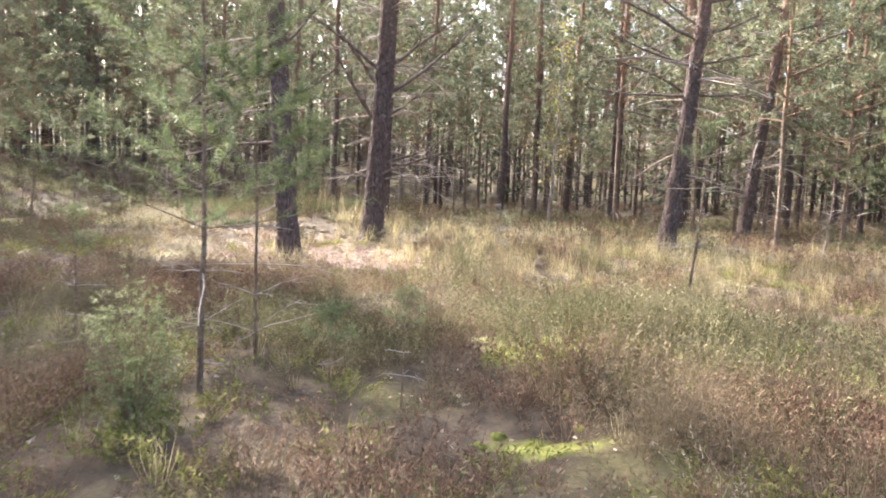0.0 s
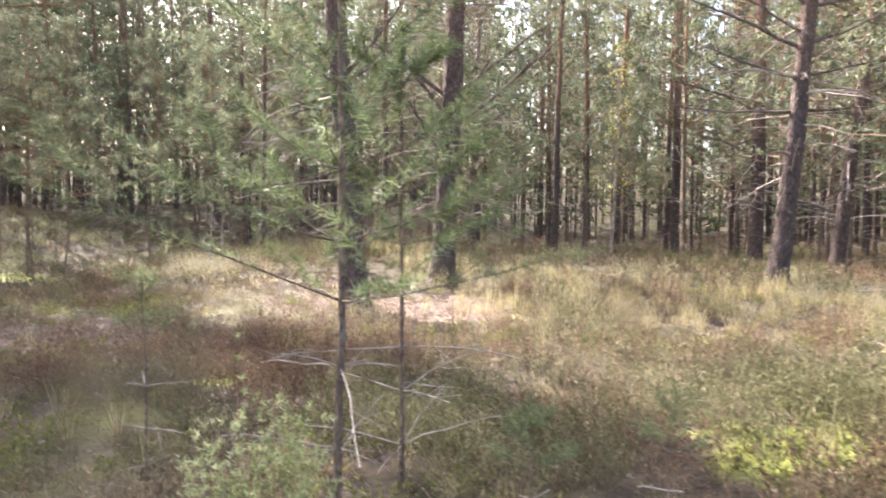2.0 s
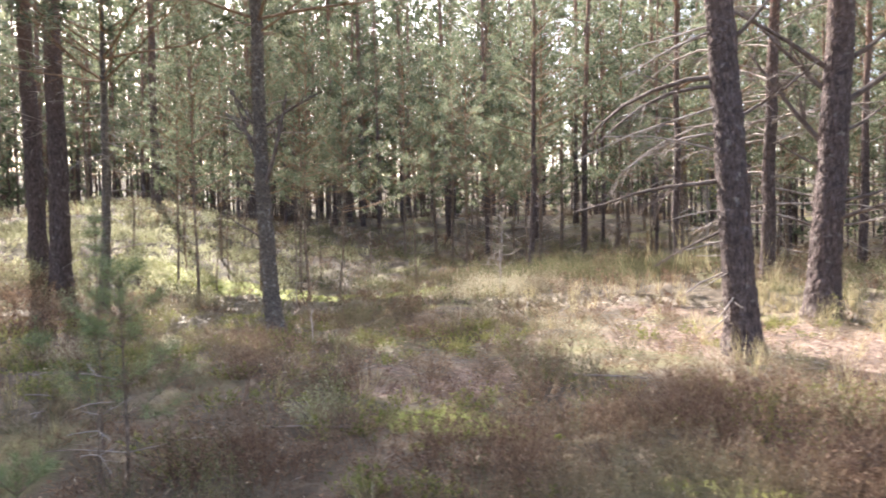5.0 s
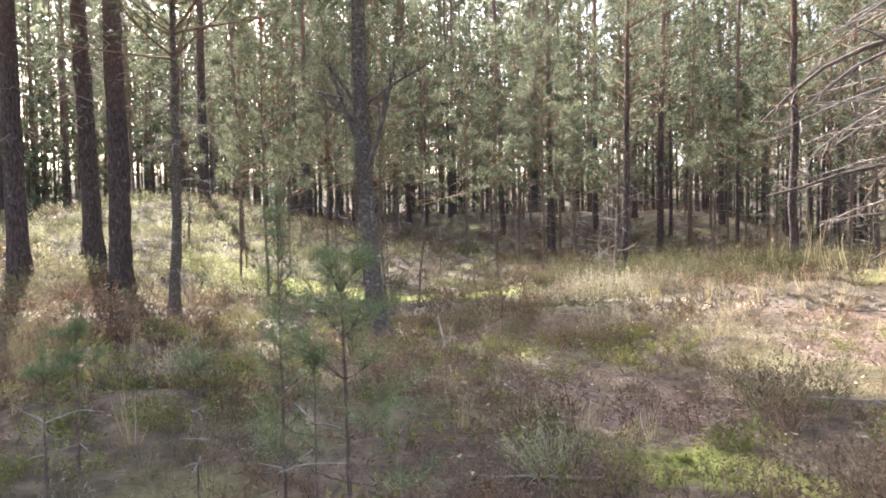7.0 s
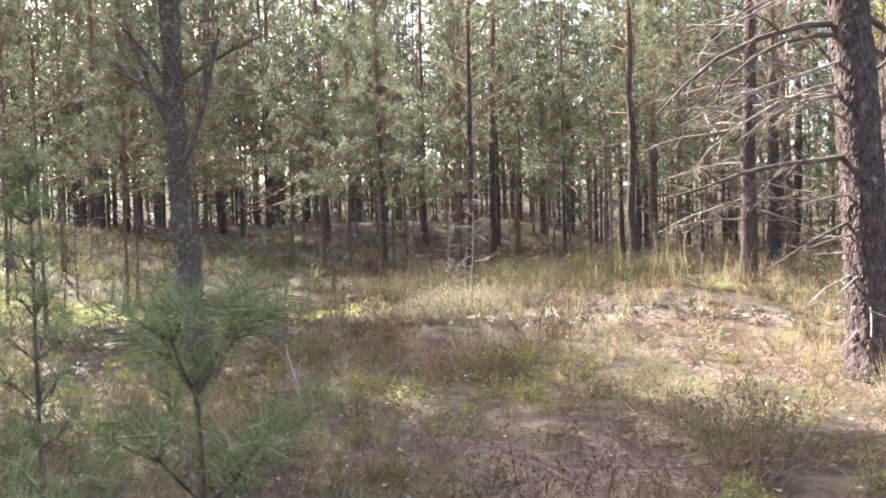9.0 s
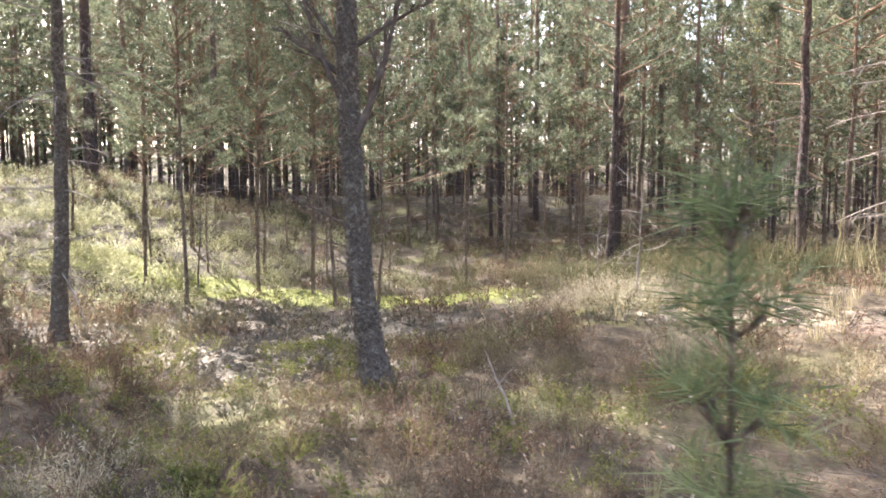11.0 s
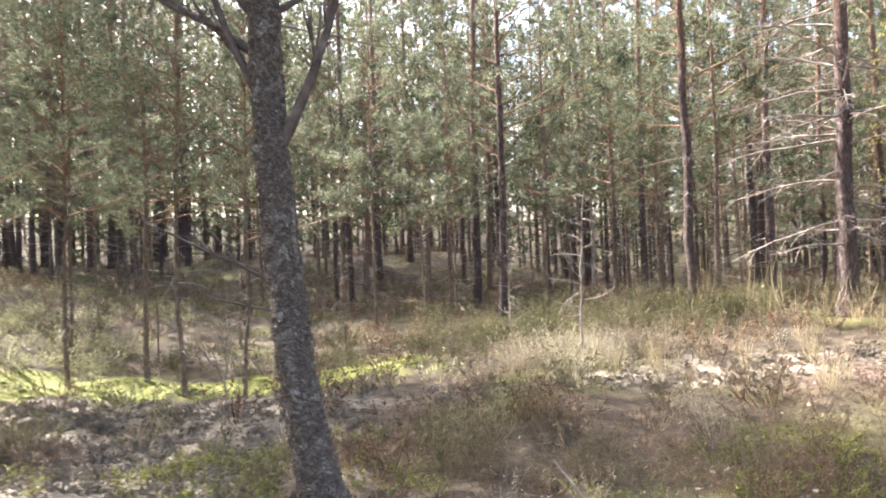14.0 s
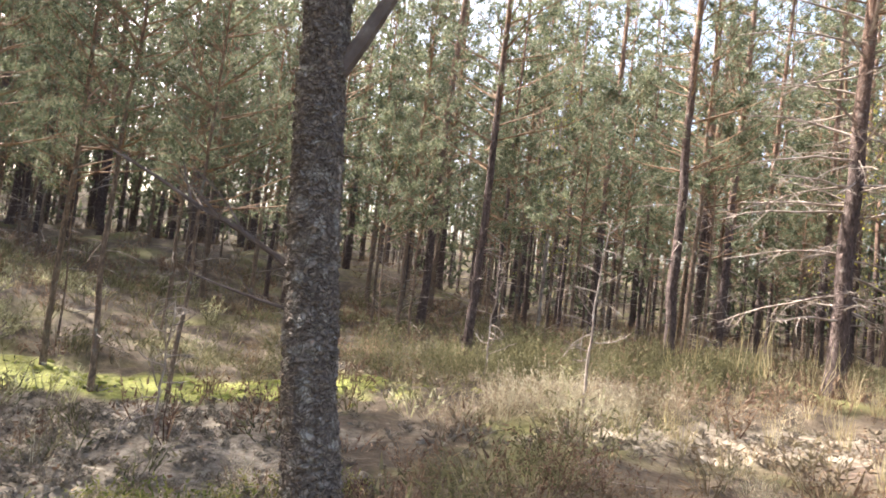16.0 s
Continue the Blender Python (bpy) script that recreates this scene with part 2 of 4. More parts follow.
def land(x, y):
    """Height of the forest floor: a hollow on the way, a low dune, a far rise, and small hummocks."""
    x, y = np.asarray(x, float), np.asarray(y, float)
    h = -0.16 * bell(x, y, -4.5, 3.9, 1.5) + 2.1 * bell(x, y, -23.5, 20.5, 6.2) - 0.5 * bell(x, y, -12.3, 16.4, 3.0)
    h = h + 1.9 * step(24, 37, y) * step(0, -8, x) + 0.45 * bell(x, y, -3.5, 18.7, 4.0) - 0.1 * bell(x, y, -2.3, 10.9, 2.0)
    h = h + 0.4 * bell(x, y, -18.2, 14.0, 1.3) + 0.4 * bell(x, y, -20.8, 20.9, 2.2) + 0.2 * bell(x, y, 2.3, 6.0, 1.0, 0.6) + 0.14 * bell(x, y, -0.4, 7.0, 0.9, 0.6)
    h = h - 0.12 * bell(x, y, -8.7, 11.0, 1.3) + 0.15 * bell(x, y, 4.4, 14, 3) - 0.12 * bell(x, y, 0.8, 2.2, 2.0)
    h = h + 7.0 * step(44, 95, np.hypot(x + 4, y - 8)) * (0.35 + 0.65 * step(-20, 20, y))
    h = h + 0.05 * np.sin(1.7 * x + 0.6 * y) * np.sin(1.3 * y - 0.4 * x + 1) + 0.03 * np.sin(3.9 * x + 1.1) * np.sin(4.3 * y - 1.9 * x)
    h = h + 0.045 * np.sin(4.1 * x + 1.3 + np.sin(1.9 * y)) * np.sin(3.6 * y + 0.7 * x + 1.4 * np.sin(1.3 * x))
    return h


def bare(x, y):
    """Where pine litter lies open."""
    return np.clip(1.1 * bell(x, y, -2.5, 11.8, 1.05, 0.62) + 0.75 * bell(x, y, -3.2, 13.8, 1.3, 0.5) + 0.8 * bell(x, y, -1.2, 11.4, 0.8, 0.9) + 0.62 * bell(x, y, -5.0, 8.7, 0.75, 1.0), 0, 1)


def mossy(x, y):
    return np.clip(1.2 * bell(x, y, -11.2, 16.3, 2.3, 0.5) + 0.6 * bell(x, y, 1.5, 4.2, 0.35, 0.28) + 0.75 * bell(x, y, -4.55, 7.8, 0.5, 0.3) + 0.6 * bell(x, y, -2.65, 7.1, 0.4, 0.25)
                   + 0.8 * bell(x, y, -15.7, 15.7, 1.0, 0.7) + 0.62 * bell(x, y, -11.2, 11.1, 1.1, 0.7) + 0.7 * bell(x, y, 1.5, 5.9, 0.5, 0.4) + 0.7 * bell(x, y, 3.7, 5.6, 0.5, 0.4), 0, 1)


def trodden(x, y):
    """Heather stays low along the narrow way that people walk."""
    way = ((1.2, 0.5), (0.5, 1.6), (-1.1, 2.5), (-2.8, 3.2), (-4.6, 4.0), (-6.2, 5.5), (-7.8, 6.9), (-8.8, 8.6))
    near = np.full(np.shape(x), 9.0)
    for (ax, ay), (bx, by) in zip(way, way[1:]):
        dx, dy = bx - ax, by - ay
        u = np.clip(((x - ax) * dx + (y - ay) * dy) / (dx * dx + dy * dy), 0, 1)
        near = np.minimum(near, np.hypot(x - ax - u * dx, y - ay - u * dy))
    return 0.64 + 0.36 * step(0.12, 0.5, near)


def lichened(x, y):
    return np.clip(1.0 * bell(x, y, -10.2, 12.2, 1.1, 1.3) + 0.9 * bell(x, y, -11.2, 14.7, 1.5, 0.6) + 0.75 * bell(x, y, -4.6, 14.1, 2.2, 0.45) + 0.6 * bell(x, y, -8.4, 17.6, 1.0, 0.4) + 0.45 * bell(x, y, -17.5, 15.8, 2.2, 1.8), 0, 1)


# ---- mesh helpers ----
class Build:
    """Gathers vertices, four-sided and three-sided faces, and makes one mesh of them."""

    def __init__(self):
        self.v, self.q, self.t, self.n = [], [], [], 0

    def add(self, v, q=None, t=None):
        v = np.asarray(v, np.float32).reshape(-1, 3)
        if q is not None and len(q):
            self.q.append(np.asarray(q, np.int32) + self.n)
        if t is not None and len(t):
            self.t.append(np.asarray(t, np.int32) + self.n)
        self.v.append(v)
        self.n += len(v)

    def arrays(self):
        v = np.concatenate(self.v) if self.v else np.zeros((0, 3), np.float32)
        q = np.concatenate(self.q) if self.q else np.zeros((0, 4), np.int32)
        t = np.concatenate(self.t) if self.t else np.zeros((0, 3), np.int32)
        return v, q, t

    def mesh(self, name, mat, smooth=False):
        v, q, t = self.arrays()
        me = bpy.data.meshes.new(name)
        me.vertices.add(len(v))
        me.vertices.foreach_set("co", v.ravel())
        me.loops.add(q.size + t.size)
        me.loops.foreach_set("vertex_index", np.concatenate([q.ravel(), t.ravel()]))
        me.polygons.add(len(q) + len(t))
        me.polygons.foreach_set("loop_start", np.concatenate([np.arange(len(q)) * 4, q.size + np.arange(len(t)) * 3]).astype(np.int32))
        me.update(calc_edges=True)
        me.polygons.foreach_set("use_smooth", np.full(len(me.polygons), smooth))
        me.materials.append(mat)
        return me


def part(name, build, mat, parent, label="", smooth=False):
    ob = new(name, build.mesh(name, mat, smooth))
    ob.parent = parent
    return tagged(ob, label)


def tube(b, path, radii, sides, rng=None, rough=0.0, cap=False):
    p = np.asarray(path, float)
    n = len(p)
    tan = np.gradient(p, axis=0)
    tan /= np.linalg.norm(tan, axis=1)[:, None] + 1e-9
    ref = np.array([1.0, 0.13, 0.07]) if abs(tan[0][2]) > 0.7 else np.array([0.05, 0.1, 1.0])
    u = np.cross(tan, ref)
    u /= np.linalg.norm(u, axis=1)[:, None] + 1e-9
    w = np.cross(tan, u)
    a = np.arange(sides) * 2 * np.pi / sides
    r = np.repeat(np.asarray(radii, float)[:, None], sides, 1)
    if rng is not None and rough:
        r = r * (1 + rough * rng.normal(size=r.shape))
    v = p[:, None] + r[..., None] * (np.cos(a)[None, :, None] * u[:, None] + np.sin(a)[None, :, None] * w[:, None])
    i = np.arange(n - 1)[:, None] * sides
    j = np.arange(sides)[None]
    k = (j + 1) % sides
    q = np.stack([i + j, i + k, i + sides + k, i + sides + j], -1).reshape(-1, 4)
    v = v.reshape(-1, 3)
    if cap:
        v = np.concatenate([v, p[-1:]])
        top = (n - 1) * sides
        t = np.stack([top + j[0], top + k[0], np.full(sides, n * sides)], -1)
        b.add(v, q, t)
    else:
        b.add(v, q)


def blades(b, base, tip, width, rng, bend=0.0):
    """Many tapered blades in two segments."""
    base, tip = np.asarray(base, float), np.asarray(tip, float)
    m = len(base)
    d = tip - base
    s = np.cross(d, rng.normal(size=(m, 3)))
    s /= np.linalg.norm(s, axis=1)[:, None] + 1e-9
    s *= np.broadcast_to(np.asarray(width, float), (m,))[:, None] / 2
    mid = base + 0.5 * d + bend * np.linalg.norm(d, axis=1)[:, None] * rng.normal(size=(m, 3)) * (1, 1, 0.3)
    v = np.stack([base - s, base + s, mid + 0.8 * s, mid - 0.8 * s, tip], 1)
    o = np.arange(m)[:, None] * 5
    b.add(v, o + np.array([[0, 1, 2, 3]]), o + np.array([[3, 2, 4]]))


def spikes(b, base, tip, width, rng):
    """Many single three-cornered needles."""
    base, tip = np.asarray(base, float), np.asarray(tip, float)
    m = len(base)
    s = np.cross(tip - base, rng.normal(size=(m, 3)))
    s /= np.linalg.norm(s, axis=1)[:, None] + 1e-9
    s *= width / 2
    b.add(np.stack([base - s, base + s, tip], 1), None, np.arange(m * 3).reshape(-1, 3))


def unit(v):
    return v / (np.linalg.norm(v, axis=-1, keepdims=True) + 1e-9)


def shoots(b, at, way, length, count, needle, width, rng, open_angle=0.9):
    """Needle shoots: needles along each short shoot, leaning outwards and forwards."""
    at, way = np.asarray(at, float), unit(np.asarray(way, float))
    m = len(at)
    if not m:
        return
    s = rng.random((m, count, 1))
    out = unit(rng.normal(size=(m, count, 3)))
    out = unit(out - (out * way[:, None]).sum(-1, keepdims=True) * way[:, None])
    base = at[:, None] + way[:, None] * s * np.asarray(length).reshape(-1, 1, 1)
    lean = unit(way[:, None] * (1 - open_angle * 0.55) + out * open_angle + np.array([0, 0, 0.15]))
    tip = base + lean * needle * (0.7 + 0.5 * rng.random((m, count, 1)))
    spikes(b, base.reshape(-1, 3), tip.reshape(-1, 3), width, rng)


def scatter(name, kinds, x, y, scale, mat, rng, label, category, sink=0.02, tilt=0.12, smooth=False):
    """One sheet of undergrowth: the given tufts turned, sized and set down on the land."""
    b = Build()
    pick = rng.integers(len(kinds), size=len(x))
    z = land(x, y) - sink
    for k, (v, q, t) in enumerate(kinds):
        i = np.flatnonzero(pick == k)
        if not len(i):
            continue
        a = rng.random(len(i)) * 2 * np.pi
        c, s = np.cos(a)[:, None], np.sin(a)[:, None]
        sc = scale[i][:, None]
        sz = sc * (0.8 + 0.4 * rng.random((len(i), 1)))
        lean = rng.normal(size=(len(i), 2)) * tilt
        zz = v[None, :, 2] * sz
        vx = (v[None, :, 0] * c - v[None, :, 1] * s) * sc + zz * lean[:, :1] + x[i][:, None]
        vy = (v[None, :, 0] * s + v[None, :, 1] * c) * sc + zz * lean[:, 1:] + y[i][:, None]
        vv = np.stack([vx, vy, zz + z[i][:, None]], -1)
        o = (np.arange(len(i)) * len(v))[:, None, None]
        b.add(vv, (o + q[None]).reshape(-1, 4) if len(q) else None, (o + t[None]).reshape(-1, 3) if len(t) else None)
    ob = new(name, b.mesh(name, mat, smooth))
    return tagged(ob, label, category, kind="stuff")


# ---- trees ----
def branch_path(start, az, elev, length, droop, rng, n=6, wob=0.06):
    """A limb that sets out at an elevation (degrees) and bends down (or, with a negative droop, up) along its length."""
    pts = [np.asarray(start, float)]
    e = radians(elev)
    for i in range(n - 1):
        e -= radians(droop) / (n - 1)
        az = az + rng.normal() * wob
        d = np.array([math.cos(az) * math.cos(e), math.sin(az) * math.cos(e), math.sin(e) + rng.normal() * wob])
        pts.append(pts[-1] + d * length / (n - 1))
    return np.array(pts)


def add_limb(wood, green, start, az, elev, length, droop, rng, thick, twigs=5, live=False, tufts=3, count=10, needle=0.09, width=0.010, sides=4, sub=0, coarse=False):
    """One limb with its side twigs; needles only on live wood."""
    path = branch_path(start, az, elev, length, droop, rng, 4 if coarse else 6)
    n = len(path)
    tube(wood, path, np.linspace(thick, thick * 0.25 + 0.0015, n), sides)
    ends = [(path[n // 2], path[-1])]
    for k in range(twigs):
        s = 0.25 + 0.7 * rng.random()
        i = min(int(s * (n - 1)), n - 2)
        p = path[i] + (path[i + 1] - path[i]) * (s * (n - 1) - i)
        side = az + (1 if k % 2 else -1) * (0.5 + 0.6 * rng.random())
        tl = length * (0.2 + 0.35 * rng.random()) * (1.15 - s)
        tp = branch_path(p, side, elev - droop * s + rng.normal() * 18, tl, droop * 0.4, rng, n=2 if coarse else 4, wob=0.14)
        tube(wood, tp, np.linspace(thick * 0.38, 0.0012, len(tp)), 3)
        ends.append((tp[0], tp[-1]))
        for _ in range(sub):
            q = tp[1 + rng.integers(2)] if len(tp) > 2 else tp[0] + (tp[1] - tp[0]) * 0.6
            sp = branch_path(q, side + rng.normal() * 0.9, elev - droop * s + rng.normal() * 25, tl * 0.45, 5, rng, n=3, wob=0.15)
            tube(wood, sp, (thick * 0.18, thick * 0.12, 0.001), 3)
    if live and green is not None:
        at, way = [], []
        for p, e in ends:
            for j in range(tufts):
                at.append(p + (e - p) * (1 - 0.8 * rng.random() * j / tufts) + rng.normal(size=3) * 0.03)
                way.append(unit(e - p) + rng.normal(size=3) * 0.4 + np.array([0, 0, 0.25]))
        shoots(green, at, way, needle * 1.3, count, needle, width, rng)
    return path


def stem_path(h, lean, bow, rng, n, wob=0.055):
    z = np.linspace(0, 1, n) ** 1.25 * h
    w = np.cumsum(rng.normal(size=(n, 2)), 0) * wob / n ** 0.5
    x = lean[0] * z + bow[0] * (1 - np.exp(-z / 0.7)) + w[:, 0] * np.minimum(z, 1)
    y = lean[1] * z + bow[1] * (1 - np.exp(-z / 0.7)) + w[:, 1] * np.minimum(z, 1)
    return np.stack([x, y, z], 1)


def on_stem(path, z):
    return np.array([np.interp(z, path[:, 2], path[:, 0]), np.interp(z, path[:, 2], path[:, 1]), z])


def pine(name, seed, h, r0, lean=(0, 0), bow=(0, 0), crown0=4.5, dead=(1.6, 1.0), crown_len=1.6, whorl=0.45, sides=12, rings=26, twigs=4, tufts=3, count=9,
         needle=0.10, width=0.012, bark=None, flare=0.45, big=(), label="", dead_sub=0, per=4, rough=0.03, split=False, dthick=1.0, relief=None, dense=False):
    """A pine: bole with root flare, dead lower branches, live crown. big: own limbs as (height, azimuth, elevation, length, droop, thickness)."""
    rng = np.random.default_rng(seed)
    tree = new(name)
    path = stem_path(h, lean, bow, rng, rings)
    path[0, 2] = -0.25
    z = path[:, 2]
    r = r0 * (np.clip(1 - z / h, 0, 1) ** 0.75 * 0.98 + 0.03) * (1 + flare * np.exp(-np.clip(z, 0, 9) / 0.22))
    bole = Build()
    if relief:
        bark_trunk(bole, path, r, relief[0], sides, relief[1], relief[2], relief[3], seed)
    else:
        tube(bole, path, r, sides, rng, rough)
    part("trunk", bole, bark or M_bark, tree, smooth=not relief)
    deadw, live, green = Build(), Build(), Build()
    zz = dead[0]
    while zz < h - 0.3:
        alive = zz > crown0
        up = (zz - crown0) / max(h - crown0, 0.1)
        for _ in range(per if alive else rng.integers(1, per + 1)):
            az = rng.random() * 2 * np.pi
            p = on_stem(path, zz + rng.normal() * 0.06)
            if alive:
                ln = crown_len * (1.05 - up) ** 0.7 * (0.6 + 0.6 * rng.random()) + 0.15
                one = Build() if split else live
                add_limb(one, green, p, az, 12 + 40 * up + rng.normal() * 8, ln, -10, rng, 0.006 + 0.008 * ln, 7 if dense else twigs, True, 4 if dense else tufts, 12 if dense else count, 0.15 if dense else needle, 0.032 if dense else width, 4 if split else 3, coarse=not split)
                if split:
                    part("branch", one, M_twig, tree)
            else:
                ln = dead[1] * (0.25 + 0.9 * rng.random())
                one = Build() if split else deadw
                add_limb(one, None, p, az, 5 + rng.normal() * 14, ln, 18 + rng.normal() * 12, rng, dthick * (0.004 + 0.007 * ln), twigs, sub=dead_sub, sides=4 if split else 3, coarse=not split)
                if split:
                    part("branch", one, M_dead, tree, "bare grey-brown dead branch")
        zz += whorl * (0.7 + 0.6 * rng.random())
    if deadw.n:
        tagged(part("deadwood", deadw, M_dead, tree, "bare grey-brown dead branches"), kind="stuff")
    if live.n:
        tagged(part("brushwood", live, M_twig, tree), kind="stuff")
    if green.n:
        tagged(part("crown", green, M_needle, tree, "grey-green needle crown"), kind="stuff")
    for (bz, az, el, ln, dr, th) in big:
        b = Build()
        if th < 0.017 and len(big) > 8:
            az, el, dr, ln = az + rng.normal() * 22, el + rng.normal() * 12, dr + rng.normal() * 16, ln * (0.7 + 0.5 * rng.random())
        add_limb(b, None, on_stem(path, bz), radians(az), el, ln, dr, rng, 1.15 * th, twigs=9 if ln > 0.7 else 2, sides=7, sub=3 if ln > 0.9 else 0)
        part("limb", b, M_dead if th < 0.017 and bark is None else M_limb, tree, "weathered dead limb")
    return tagged(tree, label, "pine tree", "pines of the wood")


def bark_trunk(b, path, radius, top, sides, cell, tall, depth, seed):
    """A bole whose bark is built as raised plates parted by grooves, finest near the ground."""
    rng = np.random.default_rng(seed)
    end = path[-1, 2]
    zs = np.concatenate([np.arange(path[0, 2], top, tall / 4.5), np.linspace(top, end, 30)])
    mid = np.stack([np.interp(zs, path[:, 2], path[:, 0]), np.interp(zs, path[:, 2], path[:, 1]), zs], 1)
    r = np.interp(zs, path[:, 2], radius)
    a = np.arange(sides) * 2 * np.pi / sides
    swell = 1 + 0.035 * np.sin(3 * a[None] + 0.8 * zs[:, None]) + 0.03 * np.sin(2 * a[None] - 0.5 * zs[:, None] + seed)
    shelf = np.zeros((len(zs), sides))
    for i, z in enumerate(zs):
        for j in range(sides):
            p = (r[i] * math.cos(a[j]) / cell + seed, r[i] * math.sin(a[j]) / cell, z / tall)
            wob = noise.noise((p[0] * 0.9, p[1] * 0.9, p[2] * 0.9 + 7))
            gap, cells = noise.voronoi((p[0] + wob * 0.7, p[1] - wob * 0.6, p[2] + wob * 0.5))
            own = noise.cell(tuple(c * 3.7 for c in cells[0]))
            shelf[i, j] = min(1.0, (gap[1] - gap[0]) * 3.2) * (0.55 + 0.6 * own) + 0.25 * wob
    shelf *= depth * np.clip(r / r[len(zs) // 8], 0.15, 1)[:, None]
    rr = r[:, None] * swell + shelf - 0.4 * depth + rng.normal(size=shelf.shape) * depth * 0.08
    v = np.stack([mid[:, :1] + rr * np.cos(a), mid[:, 1:2] + rr * np.sin(a), np.repeat(zs[:, None], sides, 1)], -1)
    i = np.arange(len(zs) - 1)[:, None] * sides
    j = np.arange(sides)[None]
    k = (j + 1) % sides
    b.add(v, np.stack([i + j, i + k, i + sides + k, i + sides + j], -1).reshape(-1, 4))


def stand(ob, x, y, rz=0.0, s=1.0):
    ob.matrix_basis = Matrix.Translation((x, y, float(land(x, y)))) @ Matrix.Rotation(rz, 4, "Z") @ Matrix.Scale(s, 4)
    return ob


# ---- ground ----
def ground_sheet():
    fx = np.concatenate([-np.geomspace(700, 26, 26)[:-1], np.arange(-26, 12, 0.2), np.geomspace(12, 700, 26)])
    fy = np.concatenate([-np.geomspace(700, 4, 26)[:-1], np.arange(-4, 32, 0.2), np.geomspace(32, 700, 26)])
    gx, gy = np.meshgrid(fx, fy)
    rng = np.random.default_rng(5)
    gz = land(gx, gy) + rng.normal(size=gx.shape) * 0.012
    n, m = gx.shape
    i = (np.arange(n - 1)[:, None] * m + np.arange(m - 1)[None]).ravel()
    b = Build()
    b.add(np.stack([gx, gy, gz], -1), np.stack([i, i + 1, i + m + 1, i + m], -1))
    me = b.mesh("ground", M_ground, smooth=True)
    for name, fn in (("bare", bare), ("moss", mossy), ("lichen", lichened)):
        at = me.attributes.new(name, "FLOAT", "POINT")
        at.data.foreach_set("value", fn(gx, gy).astype(np.float32).ravel())
    return tagged(new("ground", me), "uneven brown forest floor with needle litter, moss and lichen", "ground", kind="structure")


ground_sheet()

# ---- the pines that the way passes ----
stand(pine("pine_tree", 11, split=True, dthick=1.3, h=15, r0=0.185, lean=(-0.07, -0.02), crown0=6.5, dead=(3.6, 1.3), crown_len=2.0, whorl=0.5, sides=60, rings=150, relief=(5.0, 0.04, 0.10, 0.014), dense=True, per=5, twigs=3, tufts=2,
           big=((3.1, 185, 12, 1.9, 62, 0.030), (3.0, 200, 5, 1.6, 50, 0.022), (1.95, 188, -2, 1.75, 14, 0.026), (1.40, 195, -18, 0.95, 10, 0.018), (0.95, 190, -8, 0.7, 15, 0.014),
                (1.85, 352, -20, 0.22, 20, 0.022), (2.6, 20, 20, 1.1, -20, 0.020), (3.4, 5, 45, 1.6, -10, 0.026), (0.7, 215, -35, 0.55, 20, 0.010), (2.45, 175, 8, 1.1, 30, 0.016), (2.8, 195, -5, 1.6, 35, 0.013), (2.6, 182, 0, 1.5, 40, 0.012), (2.2, 200, -8, 1.4, 25, 0.012),
                (3.4, 178, 5, 1.8, 45, 0.015), (3.6, 200, 0, 1.6, 50, 0.013),
                (1.6, 192, 5, 0.6, 12, 0.012), (1.3, 200, -8, 0.5, 20, 0.011), (1.1, 185, 2, 0.6, 10, 0.011), (0.95, 200, -12, 0.45, 22, 0.010), (1.2, 215, 8, 0.4, 5, 0.010), (0.5, 190, -20, 0.4, 15, 0.012)),
           label="tall pine with dark plated bark and drooping dead limbs"), -2.46, 11.5)
stand(pine("pine_tree", 12, split=True, dthick=1.3, h=15, r0=0.205, lean=(0.045, 0.0), crown0=6.0, dead=(3.4, 1.6), crown_len=2.2, whorl=0.5, sides=64, rings=150, relief=(5.0, 0.045, 0.11, 0.016), dense=True, per=5, twigs=4, tufts=2,
           big=((2.15, 172, 52, 1.9, -8, 0.040), (2.9, 165, 48, 1.7, -5, 0.036), (2.75, 8, 30, 2.3, -12, 0.040), (1.5, 350, 4, 1.9, -28, 0.024), (1.25, 330, 16, 2.0, 6, 0.026),
                (1.15, 190, 25, 0.6, 10, 0.018), (1.9, 185, 35, 0.8, 0, 0.020), (1.2, 355, -5, 1.5, 10, 0.016), (0.8, 200, 10, 0.5, 20, 0.012), (2.3, 15, 35, 1.2, 0, 0.022),
                (3.3, 0, 40, 2.0, 10, 0.034), (3.2, 190, 40, 1.8, 10, 0.034)),
           label="thick pine with many bare rising limbs, standing on needle litter"), -1.47, 13.43)
stand(pine("pine_tree", 13, split=True, h=13.5, r0=0.118, lean=(-0.025, 0.0), bow=(-0.29, 0.12), crown0=4.2, dead=(3.0, 0.9), crown_len=2.6, whorl=0.45, per=6, dense=True, sides=84, rings=190, relief=(4.2, 0.032, 0.03, 0.014), bark=M_bark_grey, twigs=4, tufts=2,
           flare=0.35,
           big=((2.75, 168, 38, 1.3, 10, 0.030), (2.12, 350, 58, 1.5, -16, 0.036), (2.38, 186, 62, 1.3, -10, 0.027), (1.33, 172, 34, 0.95, 12, 0.012), (2.9, 185, 55, 1.0, 5, 0.020), (3.0, 20, 35, 1.1, 5, 0.022),
                (1.22, 178, 6, 0.5, -10, 0.008)),
           label="crooked slender pine with grey lichen-covered scaly bark among heather"), -8.63, 11.22)
